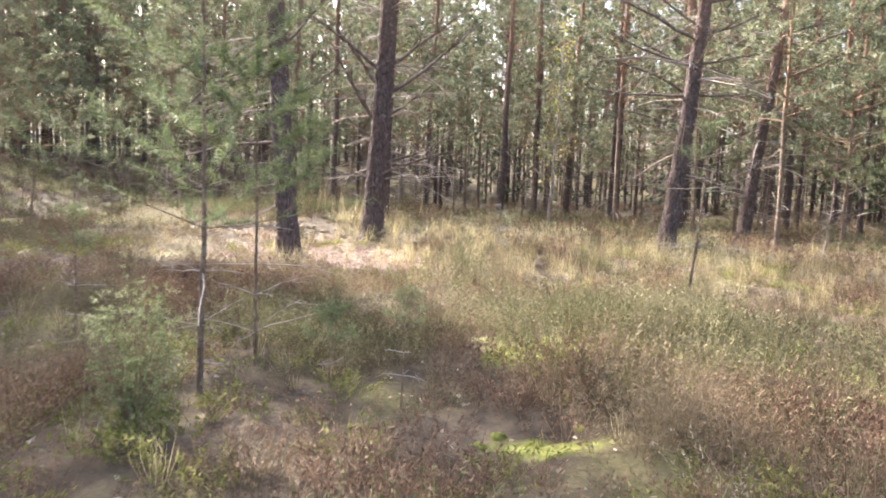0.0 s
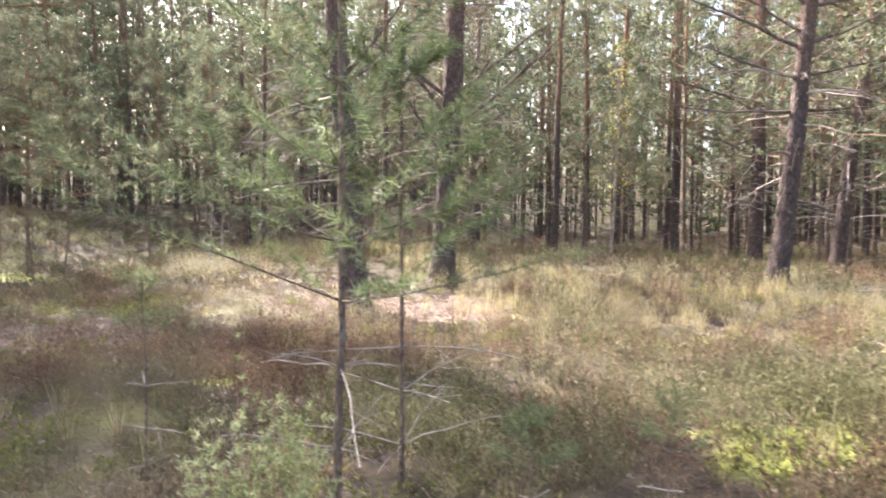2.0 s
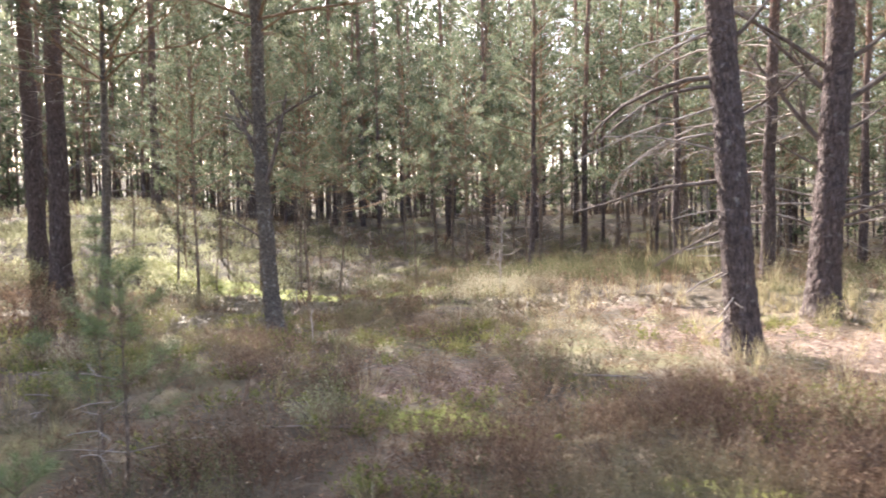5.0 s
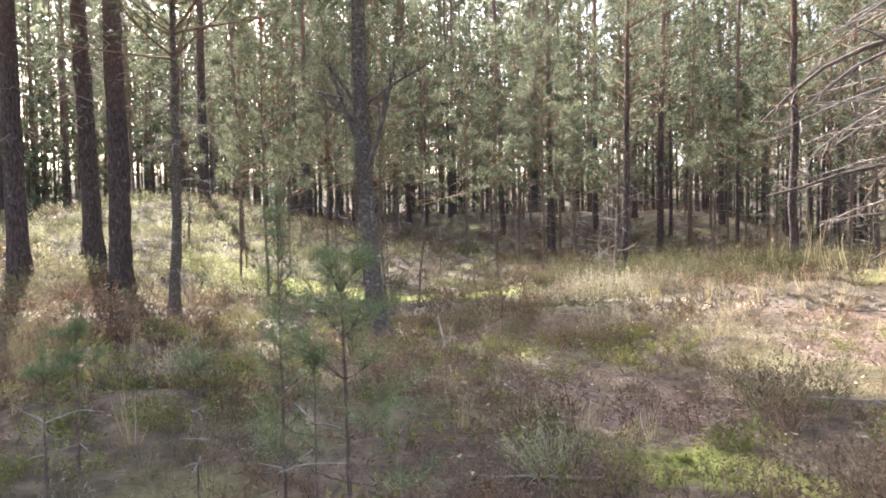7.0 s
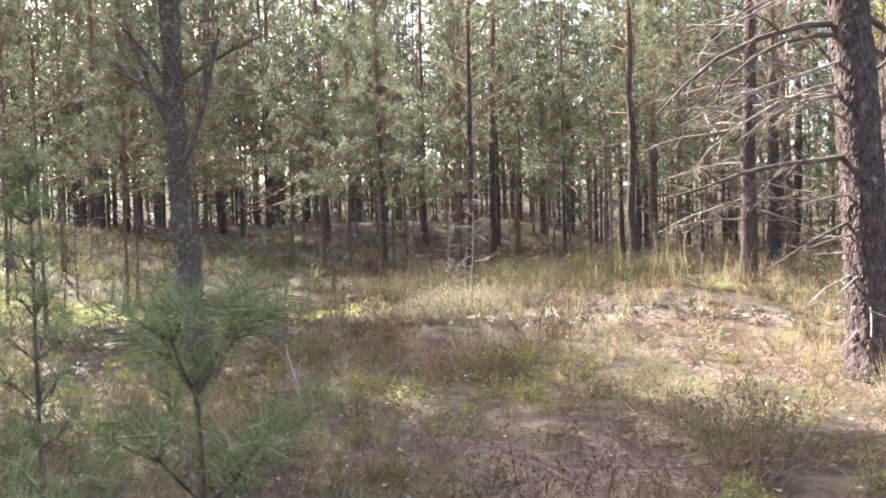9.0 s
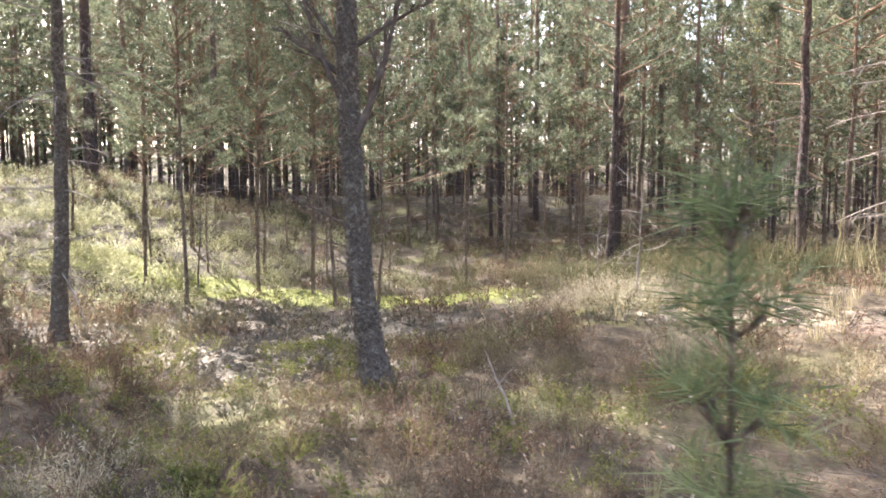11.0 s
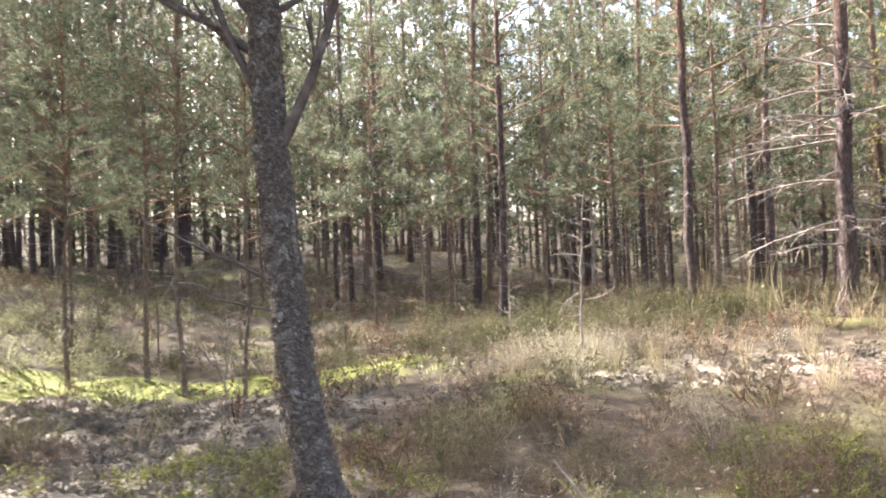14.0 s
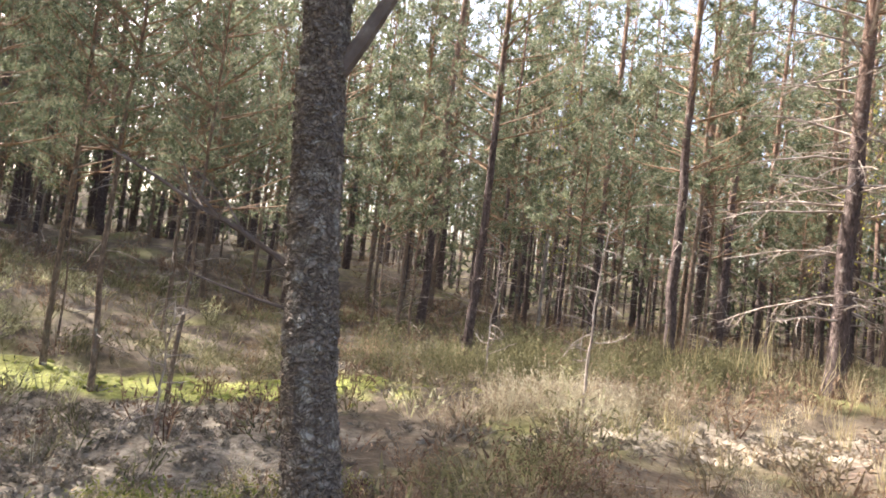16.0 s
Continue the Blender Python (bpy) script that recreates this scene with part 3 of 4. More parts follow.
stand(pine("pine_tree", 14, split=True, dthick=1.5, h=14, r0=0.165, lean=(0.085, 0.0), crown0=5.5, dead=(1.5, 1.9), crown_len=2.0, whorl=0.3, sides=40, rings=60, relief=(6.0, 0.05, 0.12, 0.014), twigs=5, tufts=2, dead_sub=1,
           big=((2.27, 190, 12, 0.5, 15, 0.020), (1.5, 350, 2, 0.75, 35, 0.020), (3.0, 182, 2, 1.95, 0, 0.028), (3.02, 356, -2, 1.15, -4, 0.026), (3.55, 185, 14, 1.8, -10, 0.026), (3.6, 5, 6, 1.3, -10, 0.024),
                (4.05, 178, 22, 2.3, -4, 0.032), (4.3, 170, 40, 1.6, 10, 0.024), (4.1, 2, 24, 1.6, 5, 0.026), (4.75, 0, 14, 2.2, 8, 0.030), (4.7, 186, 45, 1.5, 0, 0.030), (5.2, 10, 25, 2.0, 5, 0.030)),
           label="leaning pine with sunlit flaky bark and bare side limbs"), 4.27, 14.12)
stand(pine("pine_tree", 15, split=True, dthick=1.6, h=15, r0=0.17, lean=(0.10, 0.0), crown0=6, dead=(1.2, 2.0), crown_len=2.2, whorl=0.28, sides=20, rings=50, twigs=4, tufts=2, dead_sub=1,
           big=((4.3, 2, 20, 2.3, -6, 0.032), (5.0, 355, 16, 2.6, -8, 0.034), (5.6, 5, 12, 2.4, 0, 0.034), (5.0, 184, 12, 2.0, 5, 0.028), (3.9, 190, 8, 1.5, 10, 0.024), (3.4, 0, 8, 1.2, 15, 0.022), (6.1, 180, 25, 2.4, 5, 0.034)),
           label="pine with pale flaking bark and a twiggy dead lower crown"), 7.5, 19.57)
stand(pine("pine_tree", 16, split=True, dthick=1.4, h=13, r0=0.125, lean=(0.02, 0.0), crown0=5.5, dead=(1.0, 1.9), crown_len=1.8, whorl=0.2, sides=20, rings=50, twigs=9, tufts=2, dead_sub=3,
           label="pine with reddish sunlit bark and dense dead twigs"), -1.96, 17.13)
stand(pine("pine_tree", 17, split=True, h=11, r0=0.085, lean=(0.015, 0.0), crown0=3.0, dead=(1.2, 1.2), crown_len=1.3, whorl=0.4, sides=14, rings=36, twigs=4, tufts=3,
           label="slim pine in a heather thicket"), -3.64, 18.7)
stand(pine("pine_tree", 18, 10, 0.07, (0.012, 0.0), crown0=2.6, dead=(1.1, 0.9), crown_len=1.3, whorl=0.4, sides=12, rings=30, label="slim young pine with a green crown"), -6.9, 18.6)
stand(pine("pine_tree", 19, split=True, h=17, r0=0.20, lean=(0.01, 0.0), crown0=6.2, dead=(3.4, 1.2), crown_len=3.2, dense=True, per=6, whorl=0.5, sides=24, rings=50, rough=0.05, label="stout straight pine at the foot of a low dune"), -15.3, 12.9)
stand(pine("pine_tree", 20, split=True, h=17, r0=0.19, lean=(-0.02, 0.0), crown0=5.8, dead=(2.6, 1.3), crown_len=3.8, dense=True, per=8, whorl=0.55, sides=20, rings=44, rough=0.05, label="stout pine on the flank of a low dune"), -17.2, 13.8)
stand(pine("pine_tree", 21, split=True, h=8, r0=0.085, lean=(0.02, 0.0), bow=(0.05, 0), crown0=3.8, dead=(0.7, 1.0), crown_len=2.2, per=5, count=12, needle=0.14, width=0.022, whorl=0.36, sides=18, rings=50, rough=0.06, bark=M_bark_grey, twigs=5, tufts=2, dead_sub=1,
           label="small crooked pine with grey bark and many dead twigs"), -12.8, 11.8)
stand(pine("pine_tree", 22, 17, 0.15, (0.0, 0.0), crown0=6, dead=(1.8, 1.4), crown_len=2.8, whorl=0.5, dense=True, per=5, sides=16, rings=40, label="straight pine on top of a low dune"), -20.6, 20.6)
stand(pine("pine_tree", 23, 11, 0.13, (0.0, 0.0), crown0=4, dead=(1.8, 1.2), crown_len=1.5, whorl=0.5, sides=14, rings=36, label="straight pine on a mossy slope"), -18.9, 23.8)
stand(pine("pine_tree", 24, 16, 0.20, (0.01, 0.0), crown0=5, dead=(2.6, 1.4), crown_len=2.4, whorl=0.6, sides=12, rings=30, label="tall dark pine at the edge of a dense stand"), -15.0, 38.7)
stand(pine("pine_tree", 25, 15, 0.16, (0.03, 0.0), crown0=6.5, dead=(1.6, 1.7), crown_len=2.0, whorl=0.45, sides=14, rings=30, dead_sub=1, label="pine with orange upper bark and dead lower twigs"), 3.6, 31.4)
stand(pine("pine_tree", 26, 14, 0.12, (0.02, 0.0), crown0=6.0, dead=(1.6, 1.6), crown_len=1.8, whorl=0.45, sides=12, rings=30, dead_sub=1, label="slim pine with dead lower twigs"), 0.8, 25.0)

# tall pines that close the wood beside the way, towards the sun: unseen but for the last, added for shade
shade_pine = pine("pine_tree", 27, 16, 0.17, (0.0, 0.0), crown0=5.5, dead=(2.2, 1.4), crown_len=2.8, whorl=0.5, sides=14, rings=30, dense=True, per=5, label="tall full-crowned pine added for its shade on the heath")
stand(shade_pine, -16.2, 9.0)
for sx, sy, rz, sc in ((-13.2, 5.6, 1.0, 0.9), (-19.2, 10.8, 2.2, 1.05), (-22.0, 12.6, 3.1, 1.1), (-10.8, 2.2, 4.0, 0.95), (-16.9, 12.0, 5.0, 1.1)):
    copy_thing(shade_pine, Matrix.Translation((sx, sy, float(land(sx, sy)))) @ Matrix.Rotation(rz, 4, "Z") @ Matrix.Scale(sc, 4))

stand(pine("pine_tree", 28, split=True, h=15, r0=0.2, lean=(-0.01, 0.0), crown0=6.5, dead=(1.6, 2.0), crown_len=2.2, whorl=0.35, sides=20, rings=40, twigs=7, tufts=2, dead_sub=2, dthick=1.5,
           big=((3.0, 175, 25, 2.6, 10, 0.035), (4.2, 185, 35, 2.8, 25, 0.04), (2.2, 170, -5, 1.8, 20, 0.03), (5.0, 160, 30, 2.4, 0, 0.035), (3.6, 200, -10, 2.0, 30, 0.025)),
           label="thick sunlit pine with long bare whitened limbs"), 6.2, 21.5)

# slender saplings in the moss
for k, (sx, sy, sr, lx) in enumerate(((-12.05, 16.7, 0.038, 0.0), (-13.04, 16.48, 0.034, 0.01), (-11.2, 15.8, 0.032, 0.015), (-10.47, 15.9, 0.026, 0.005), (-12.83, 14.15, 0.030, 0.0),
                                      (-12.4, 23.1, 0.045, 0.0), (-10.8, 23.35, 0.05, 0.0), (-7.7, 22.5, 0.055, 0.01), (-13.6, 17.6, 0.028, -0.01), (-14.6, 15.4, 0.03, 0.0),
                                      (-15.4, 17.8, 0.04, 0.0), (-9.2, 20.4, 0.032, 0.0))):
    stand(pine("young_pine", 60 + k, 4.6 + 60 * sr, sr, (lx, 0.0), crown0=1.9 + 0.2 * (k % 3), dead=(0.5, 0.45), crown_len=0.95, whorl=0.33, sides=8, rings=18, twigs=3, tufts=3, flare=0.2,
               bark=M_bark_young, label="slender young pine with a bare lower stem"), sx, sy)


for k, (sx, sy) in enumerate(((-13.9, 15.9), (-14.4, 16.9), (-15.2, 16.3), (-16.3, 17.4), (-12.6, 18.4), (-11.4, 18.9), (-14.0, 19.3), (-9.4, 17.6), (-16.0, 19.5), (-8.2, 19.6), (-5.2, 20.3), (-17.3, 16.6))):
    stand(pine("young_pine", 90 + k, 2.9 + 0.25 * (k % 5), 0.016 + 0.003 * (k % 4), (0.012 * (k % 3 - 1), 0.0), crown0=1.7 + 0.15 * (k % 3), dead=(0.3, 0.35), crown_len=0.55, whorl=0.28, sides=7, rings=14,
               twigs=3, tufts=3, flare=0.1, bark=M_bark_young, label="very thin young pine with a bare stem"), sx, sy)


# ---- small pines beside the way ----
def small_pine(name, seed, x, y, h, r, live_from, reach, whorl=0.28, needle=0.06, count=70, dead_reach=0.5, lean=(0, 0), width=0.0028, yellow=False, per=4, label="", rise=18, curl=-18):
    rng = np.random.default_rng(seed)
    tree = new(name)
    path = stem_path(h, lean, (0, 0), rng, 14, 0.02)
    path[0, 2] = -0.1
    b = Build()
    tube(b, path, r * (1 - path[:, 2] / h * 0.8), 10, rng, 0.04, cap=True)
    part("stem", b, M_bark_young, tree, smooth=True)
    green, old = Build(), Build()
    z = 0.22
    while z < h - 0.05:
        alive = z > live_from
        up = (z - live_from) / max(h - live_from, 0.1)
        n = per if alive else rng.integers(2, per + 1)
        a0 = rng.random() * 6.28
        for k in range(n):
            az = a0 + k * 6.28 / n + rng.normal() * 0.25
            p = on_stem(path, z)
            if alive:
                ln = reach * (1.0 - 0.75 * up) * (0.7 + 0.45 * rng.random())
                live = Build()
                bp = branch_path(p, az, rise + 35 * up + rng.normal() * 8, ln, curl, rng, 5, 0.08)
                tube(live, bp, np.linspace(0.15 * r + 0.002, 0.0018, 5), 4)
                seg = np.linspace(0.35, 1, 5)
                at = np.array([[np.interp(s * 4, range(5), bp[:, c]) for c in range(3)] for s in seg])
                shoots(green, at, np.tile(bp[-1] - bp[-2], (5, 1)) + rng.normal(size=(5, 3)) * 0.01, 0.16 * ln + 0.05, count // 2, needle, width, rng)
                for sgn in (-1, 1):
                    q = bp[3] if rng.random() > 0.4 else bp[2]
                    tp = branch_path(q, az + sgn * 0.7, 25, ln * 0.38, -15, rng, 3, 0.05)
                    tube(live, tp, (0.003, 0.0025, 0.0018), 3)
                    shoots(green, tp[1:], np.tile(tp[-1] - tp[-2], (2, 1)), ln * 0.2 + 0.03, count // 2, needle, width, rng)
                part("branch", live, M_bark_young, tree)
                if yellow and z < live_from + 0.35:
                    shoots(old, bp[1:3], np.tile(bp[2] - bp[1], (2, 1)), 0.1, count // 4, needle, width, rng)
            else:
                one = Build()
                add_limb(one, None, p, az, 10 + rng.normal() * 12, dead_reach * (0.4 + 0.8 * rng.random()), 12, rng, 0.0045, 4, sub=1)
                part("twig", one, M_dead, tree, "thin bare dead twig")
        z += whorl * (0.8 + 0.4 * rng.random())
    top = on_stem(path, h - 0.2)
    shoots(green, [top, on_stem(path, h - 0.1)], [(0, 0, 1), (0, 0, 1)], 0.14, count * 2, needle, width, rng, 0.75)
    tagged(part("needles", green, M_needle_near, tree, "green needle shoots"), kind="stuff")
    if old.n:
        part("old_needles", old, M_yellow_needle, tree, "withered yellow needles")
    tagged(tree, label, "pine sapling", "pine saplings in the heather")
    return stand(tree, x, y)


small_pine("pine_sapling", 31, -0.71, 4.60, 3.1, 0.022, 0.98, 0.95, 0.30, 0.072, 90, 0.5, width=0.0038, rise=2, curl=-12, per=5, label="tall thin pine sapling, bare below with broad green sprays above")
small_pine("pine_sapling", 32, -0.52, 5.05, 2.2, 0.014, 1.0, 0.62, 0.25, 0.065, 130, 0.55, width=0.004, rise=5, curl=-8, label="thin pine sapling with bare crooked twigs below")
small_pine("pine_sapling", 33, 3.15, 7.95, 2.0, 0.020, 1.5, 0.5, 0.30, 0.06, 40, 0.5, lean=(0.07, 0), label="dark thin sapling with few twigs in sunny heather")
small_pine("pine_sapling", 34, 0.62, 4.5, 0.72, 0.006, 0.5, 0.16, 0.14, 0.04, 20, 0.14, label="tiny sparse pine seedling among heather")
small_pine("pine_sapling", 35, -1.75, 4.88, 1.15, 0.009, 0.75, 0.22, 0.2, 0.05, 24, 0.2, label="small thin pine seedling in heather")
small_pine("pine_sapling", 36, -5.815, 6.05, 1.28, 0.012, 0.36, 0.44, 0.2, 0.07, 56, 0.45, width=0.0022, rise=10, label="bushy green pine sapling with bare dead twigs below")
small_pine("pine_sapling", 42, -5.86, 5.90, 0.95, 0.007, 0.68, 0.16, 0.17, 0.05, 22, 0.22, label="thin pine seedling with a bare lower stem")
small_pine("pine_sapling", 43, -6.72, 6.17, 0.8, 0.006, 0.5, 0.12, 0.14, 0.045, 30, 0.08, label="thin pine seedling with a small green top")
small_pine("pine_sapling", 44, 0.1, 4.75, 0.62, 0.007, 0.3, 0.2, 0.15, 0.05, 40, 0.14, label="low green pine seedling among heather")
small_pine("pine_sapling", 37, -6.33, 6.31, 1.5, 0.009, 0.25, 0.14, 0.09, 0.052, 22, 0.2, width=0.002, per=3, yellow=True, label="small green pine sapling with a tuft of yellow needles")
small_pine("pine_sapling", 38, -7.78, 6.35, 0.95, 0.008, 0.45, 0.18, 0.2, 0.055, 50, 0.15, label="knee-high bushy green pine seedling")
small_pine("pine_sapling", 39, -7.72, 6.12, 0.8, 0.008, 0.4, 0.16, 0.2, 0.055, 50, 0.15, label="knee-high bushy green pine seedling")
small_pine("pine_sapling", 40, -5.75, 5.35, 0.38, 0.008, 0.15, 0.25, 0.18, 0.06, 60, 0.2, label="low pine seedling with open green shoots")
small_pine("pine_sapling", 41, 6.2, 9.8, 2.6, 0.025, 0.9, 0.8, 0.3, 0.07, 40, 0.5, width=0.004, label="young bushy pine in sunny heather")


def juniper(x, y, h, r, seed):
    rng = np.random.default_rng(seed)
    bush = new("juniper_bush")
    wood, green = Build(), Build()
    for _ in range(46):
        az = rng.random() * 6.28
        top = h * (0.45 + 0.55 * rng.random())
        p = branch_path((0, 0, 0), az, 80 - 62 * (1 - top / h), top, -12, rng, 5, 0.12)
        tube(wood, p, np.linspace(0.006, 0.0015, 5), 4)
        at = p[rng.integers(1, 5, 20)] + rng.normal(size=(20, 3)) * (0.05, 0.05, 0.08)
        shoots(green, at, rng.normal(size=(20, 3)) + (0, 0, 0.5), 0.05, 16, 0.022, 0.005, rng, 0.9)
    tagged(part("brushwood", wood, M_twig, bush), kind="stuff")
    tagged(part("needles", green, M_juniper, bush), kind="stuff")
    stand(tagged(bush, "low grey-green juniper bush growing in heather", "bush"), x, y)


juniper(-0.80, 4.0, 0.78, 0.3, 51)
juniper(2.1, 2.5, 0.4, 0.25, 52)


def bare_sapling(x, y, h, seed, leaves=0, label="", mat=None):
    """A young broad-leaved tree, bare or with a few yellow leaves."""
    rng = np.random.default_rng(seed)
    tree = new("birch_sapling")
    path = stem_path(h, (0.02, 0), (0.02, 0), rng, 16, 0.05)
    path[0, 2] = -0.1
    b = Build()
    tube(b, path, 0.008 * h * (1 - 0.85 * path[:, 2] / h) + 0.002, 7, rng, 0.04)
    part("stem", b, mat or M_dead, tree, smooth=True)
    lv = Build()
    for z in np.arange(0.2 * h, h, 0.055 * h ** 0.6):
        az = rng.random() * 6.28
        tw = Build()
        p = add_limb(tw, None, on_stem(path, z), az, 22 + rng.normal() * 24, 0.2 * (h - z) + 0.16, rng.normal() * 40, rng, 0.004 + 0.001 * h, 7, sub=2)
        part("twig", tw, M_dead, tree)
        if leaves:
            at = p[rng.integers(1, 6, leaves)] + rng.normal(size=(leaves, 3)) * 0.14
            blades(lv, at, at + rng.normal(size=(leaves, 3)) * 0.03 + (0, 0, -0.04), 0.04, rng)
    if lv.n:
        tagged(part("leaves", lv, M_leaf_yellow, tree, "sparse yellow leaves"), kind="stuff")
    stand(tagged(tree, label or "bare thin sapling with pale crooked twigs", "sapling"), x, y)


bare_sapling(-6.41, 14.78, 1.9, 61)
bare_sapling(-7.0, 16.6, 1.5, 62)
bare_sapling(-10.0, 13.6, 1.1, 67)
bare_sapling(2.4, 22.5, 6.5, 63, 14, "slim birch with sparse yellow leaves before dark pines")
bare_sapling(-3.3, 27.5, 7.5, 64, 14, "slim birch with sparse yellow leaves")
bare_sapling(1.0, 12.2, 1.0, 65)
bare_sapling(6.5, 12.5, 1.3, 66)

# ---- the wood around the glade ----
rng = np.random.default_rng(77)
poles = [pine("pine_tree", 200 + k, 13.5 + 1.5 * k, 0.062 + 0.015 * k, (0.01 * (k - 1.5), 0.0), crown0=3.0 + 0.5 * k, dead=(0.9, 1.3), crown_len=2.0, whorl=0.6, sides=9, rings=20, twigs=3, tufts=4,
              count=5, needle=0.18, width=0.037, per=3, label="straight pine of a dense stand with dead lower twigs") for k in range(5)]
youngs = [pine("young_pine", 220 + k, 4.6 + 0.9 * k, 0.035 + 0.007 * k, (0.008 * (k - 1.5), 0.0), crown0=1.7 + 0.35 * k, dead=(0.5, 0.8), crown_len=1.35, whorl=0.44, sides=7, rings=14, twigs=3,
               tufts=4, count=5, needle=0.14, width=0.028, per=4, bark=M_bark_young, flare=0.2, label="young pine with a grey-green bushy crown") for k in range(5)]
taken = [(-2.46, 11.5), (-1.47, 13.43), (4.36, 14.1), (7.5, 19.6), (-1.96, 17.1), (-3.64, 18.7), (-6.9, 18.6), (-15.3, 12.9), (-17.2, 13.8), (-20.6, 20.6), (-18.9, 23.8), (-15, 38.7),
         (3.6, 31.4), (0.8, 25.0), (-12.05, 16.7), (-12.4, 23.1), (-10.8, 23.3), (-7.7, 22.5)]


def room(x, y, gap):
    return all((x - a) ** 2 + (y - c) ** 2 > gap * gap for a, c in taken)


def plant(kinds, n, x0, x1, y0, y1, gap, first):
    made = 0
    for _ in range(n * 12):
        if made >= n:
            break
        x, y = x0 + (x1 - x0) * rng.random(), y0 + (y1 - y0) * rng.random()
        if not room(x, y, gap) or (-18 < x < -11.5 and y < 24):
            continue
        taken.append((x, y))
        ob = kinds[rng.integers(len(kinds))]
        s = 0.85 + 0.35 * rng.random()
        m = Matrix.Translation((x, y, float(land(x, y)) - 0.03)) @ Matrix.Rotation(rng.random() * 6.28, 4, "Z") @ Matrix.Scale(s, 4)
        if ob.name in first:
            first.discard(ob.name)
            ob.matrix_basis = m
        else:
            copy_thing(ob, m)
        made += 1


fresh = {o.name for o in poles + youngs}
plant(poles, 68, -27, 24, 25, 48, 1.2, fresh)
plant(youngs, 66, -24, 20, 20.0, 36, 0.9, fresh)
plant(youngs, 14, 6, 18, 15, 25, 1.1, fresh)
plant(poles, 8, -3, 6, 25, 35, 1.4, fresh)
plant(poles, 18, -28, -13, 29, 41, 1.2, fresh)
plant(poles, 14, 9, 24, 8, 24, 2.0, fresh)
plant(poles, 12, -42, -22, 6, 42, 3.0, fresh)
plant(poles, 62, -56, -28, 27, 54, 1.5, fresh)
plant(poles, 26, -58, -36, 8, 30, 2.0, fresh)
plant(poles, 7, -20, 20, -16, -5, 3.5, fresh)


def far_wood(n, seed):
    """The wood beyond, as one mass: thin stems and loose crowns."""
    r2 = np.random.default_rng(seed)
    stems, crowns = Build(), Build()
    made = 0
    while made < n:
        a, d = r2.random() * 2 * np.pi, 36 + 55 * r2.random() ** 1.2
        x, y = -4 + d * math.cos(a), 10 + d * math.sin(a)
        if (y < 5 and r2.random() > 0.12) or (x < -24 and y < 42 and r2.random() > 0.85):
            continue
        made += 1
        low = made % 7 == 0
        h, r0 = (2.5 + 3 * r2.random(), 0.03) if low else (15 + 11 * r2.random(), 0.05 + 0.06 * r2.random())
        z = float(land(x, y))
        tube(stems, [(x, y, z - 0.3), (x + r2.normal() * 0.1, y, z + h * 0.5), (x + r2.normal() * 0.3, y, z + h)], (r0, r0 * 0.8, 0.02), 5)
        c0 = 0.2 if low else 1.0 + 4.4 * r2.random()
        m = 30 if low else 46
        zz = c0 + (h - c0) * r2.random(m)
        rad = (0.6 + 1.6 * (1 - (zz - c0) / (h - c0))) * np.sqrt(r2.random(m))
        ang = r2.random(m) * 6.28
        at = np.stack([x + rad * np.cos(ang), y + rad * np.sin(ang), z + zz], 1)
        way = np.stack([np.cos(ang), np.sin(ang), 0.4 + 0 * ang], 1)
        shoots(crowns, at, way, 0.5, 6, 0.5, 0.19, r2)
    ob = new("far_woods", stems.mesh("far_woods", M_bark))
    tagged(ob, "dense distant pine wood with thin dark stems", "woods", kind="stuff")
    tagged(part("canopy", crowns, M_needle, ob), kind="stuff")


far_wood(1750, 91)


# ---- undergrowth ----
def heather_tuft(seed, sprigs, leaves, h, spread, stem_w, leaf_l, leaf_w):
    r2 = np.random.default_rng(seed)
    b = Build()
    a = r2.random(sprigs) * 6.28
    q = np.sqrt(r2.random(sprigs))
    base = np.stack([0.35 * spread * q * np.cos(a), 0.35 * spread * q * np.sin(a), np.zeros(sprigs)], 1)
    tip = np.stack([spread * q * np.cos(a) + r2.normal(size=sprigs) * 0.04, spread * q * np.sin(a) + r2.normal(size=sprigs) * 0.04,
                    h * (1 - 0.45 * q * q) * (0.65 + 0.5 * r2.random(sprigs))], 1)
    blades(b, base, tip, stem_w, r2, 0.13)
    s = (0.35 + 0.65 * r2.random((sprigs, leaves, 1)))
    lb = base[:, None] + (tip - base)[:, None] * s
    d = unit(unit(tip - base)[:, None] * 0.9 + r2.normal(size=(sprigs, leaves, 3)) * 0.85)
    spikes(b, lb.reshape(-1, 3), (lb + d * leaf_l * (0.6 + 0.8 * r2.random((sprigs, leaves, 1)))).reshape(-1, 3), leaf_w, r2)
    return b.arrays()


def grass_tuft(seed, n, h, spread, w):
    r2 = np.random.default_rng(seed)
    b = Build()
    a, q = r2.random(n) * 6.28, r2.random(n)
    base = np.stack([0.3 * spread * q * np.cos(a), 0.3 * spread * q * np.sin(a), 0 * a], 1)
    tip = np.stack([spread * q * np.cos(a), spread * q * np.sin(a), h * (0.5 + 0.6 * r2.random(n))], 1)
    blades(b, base, tip, w, r2, 0.08)
    return b.arrays()


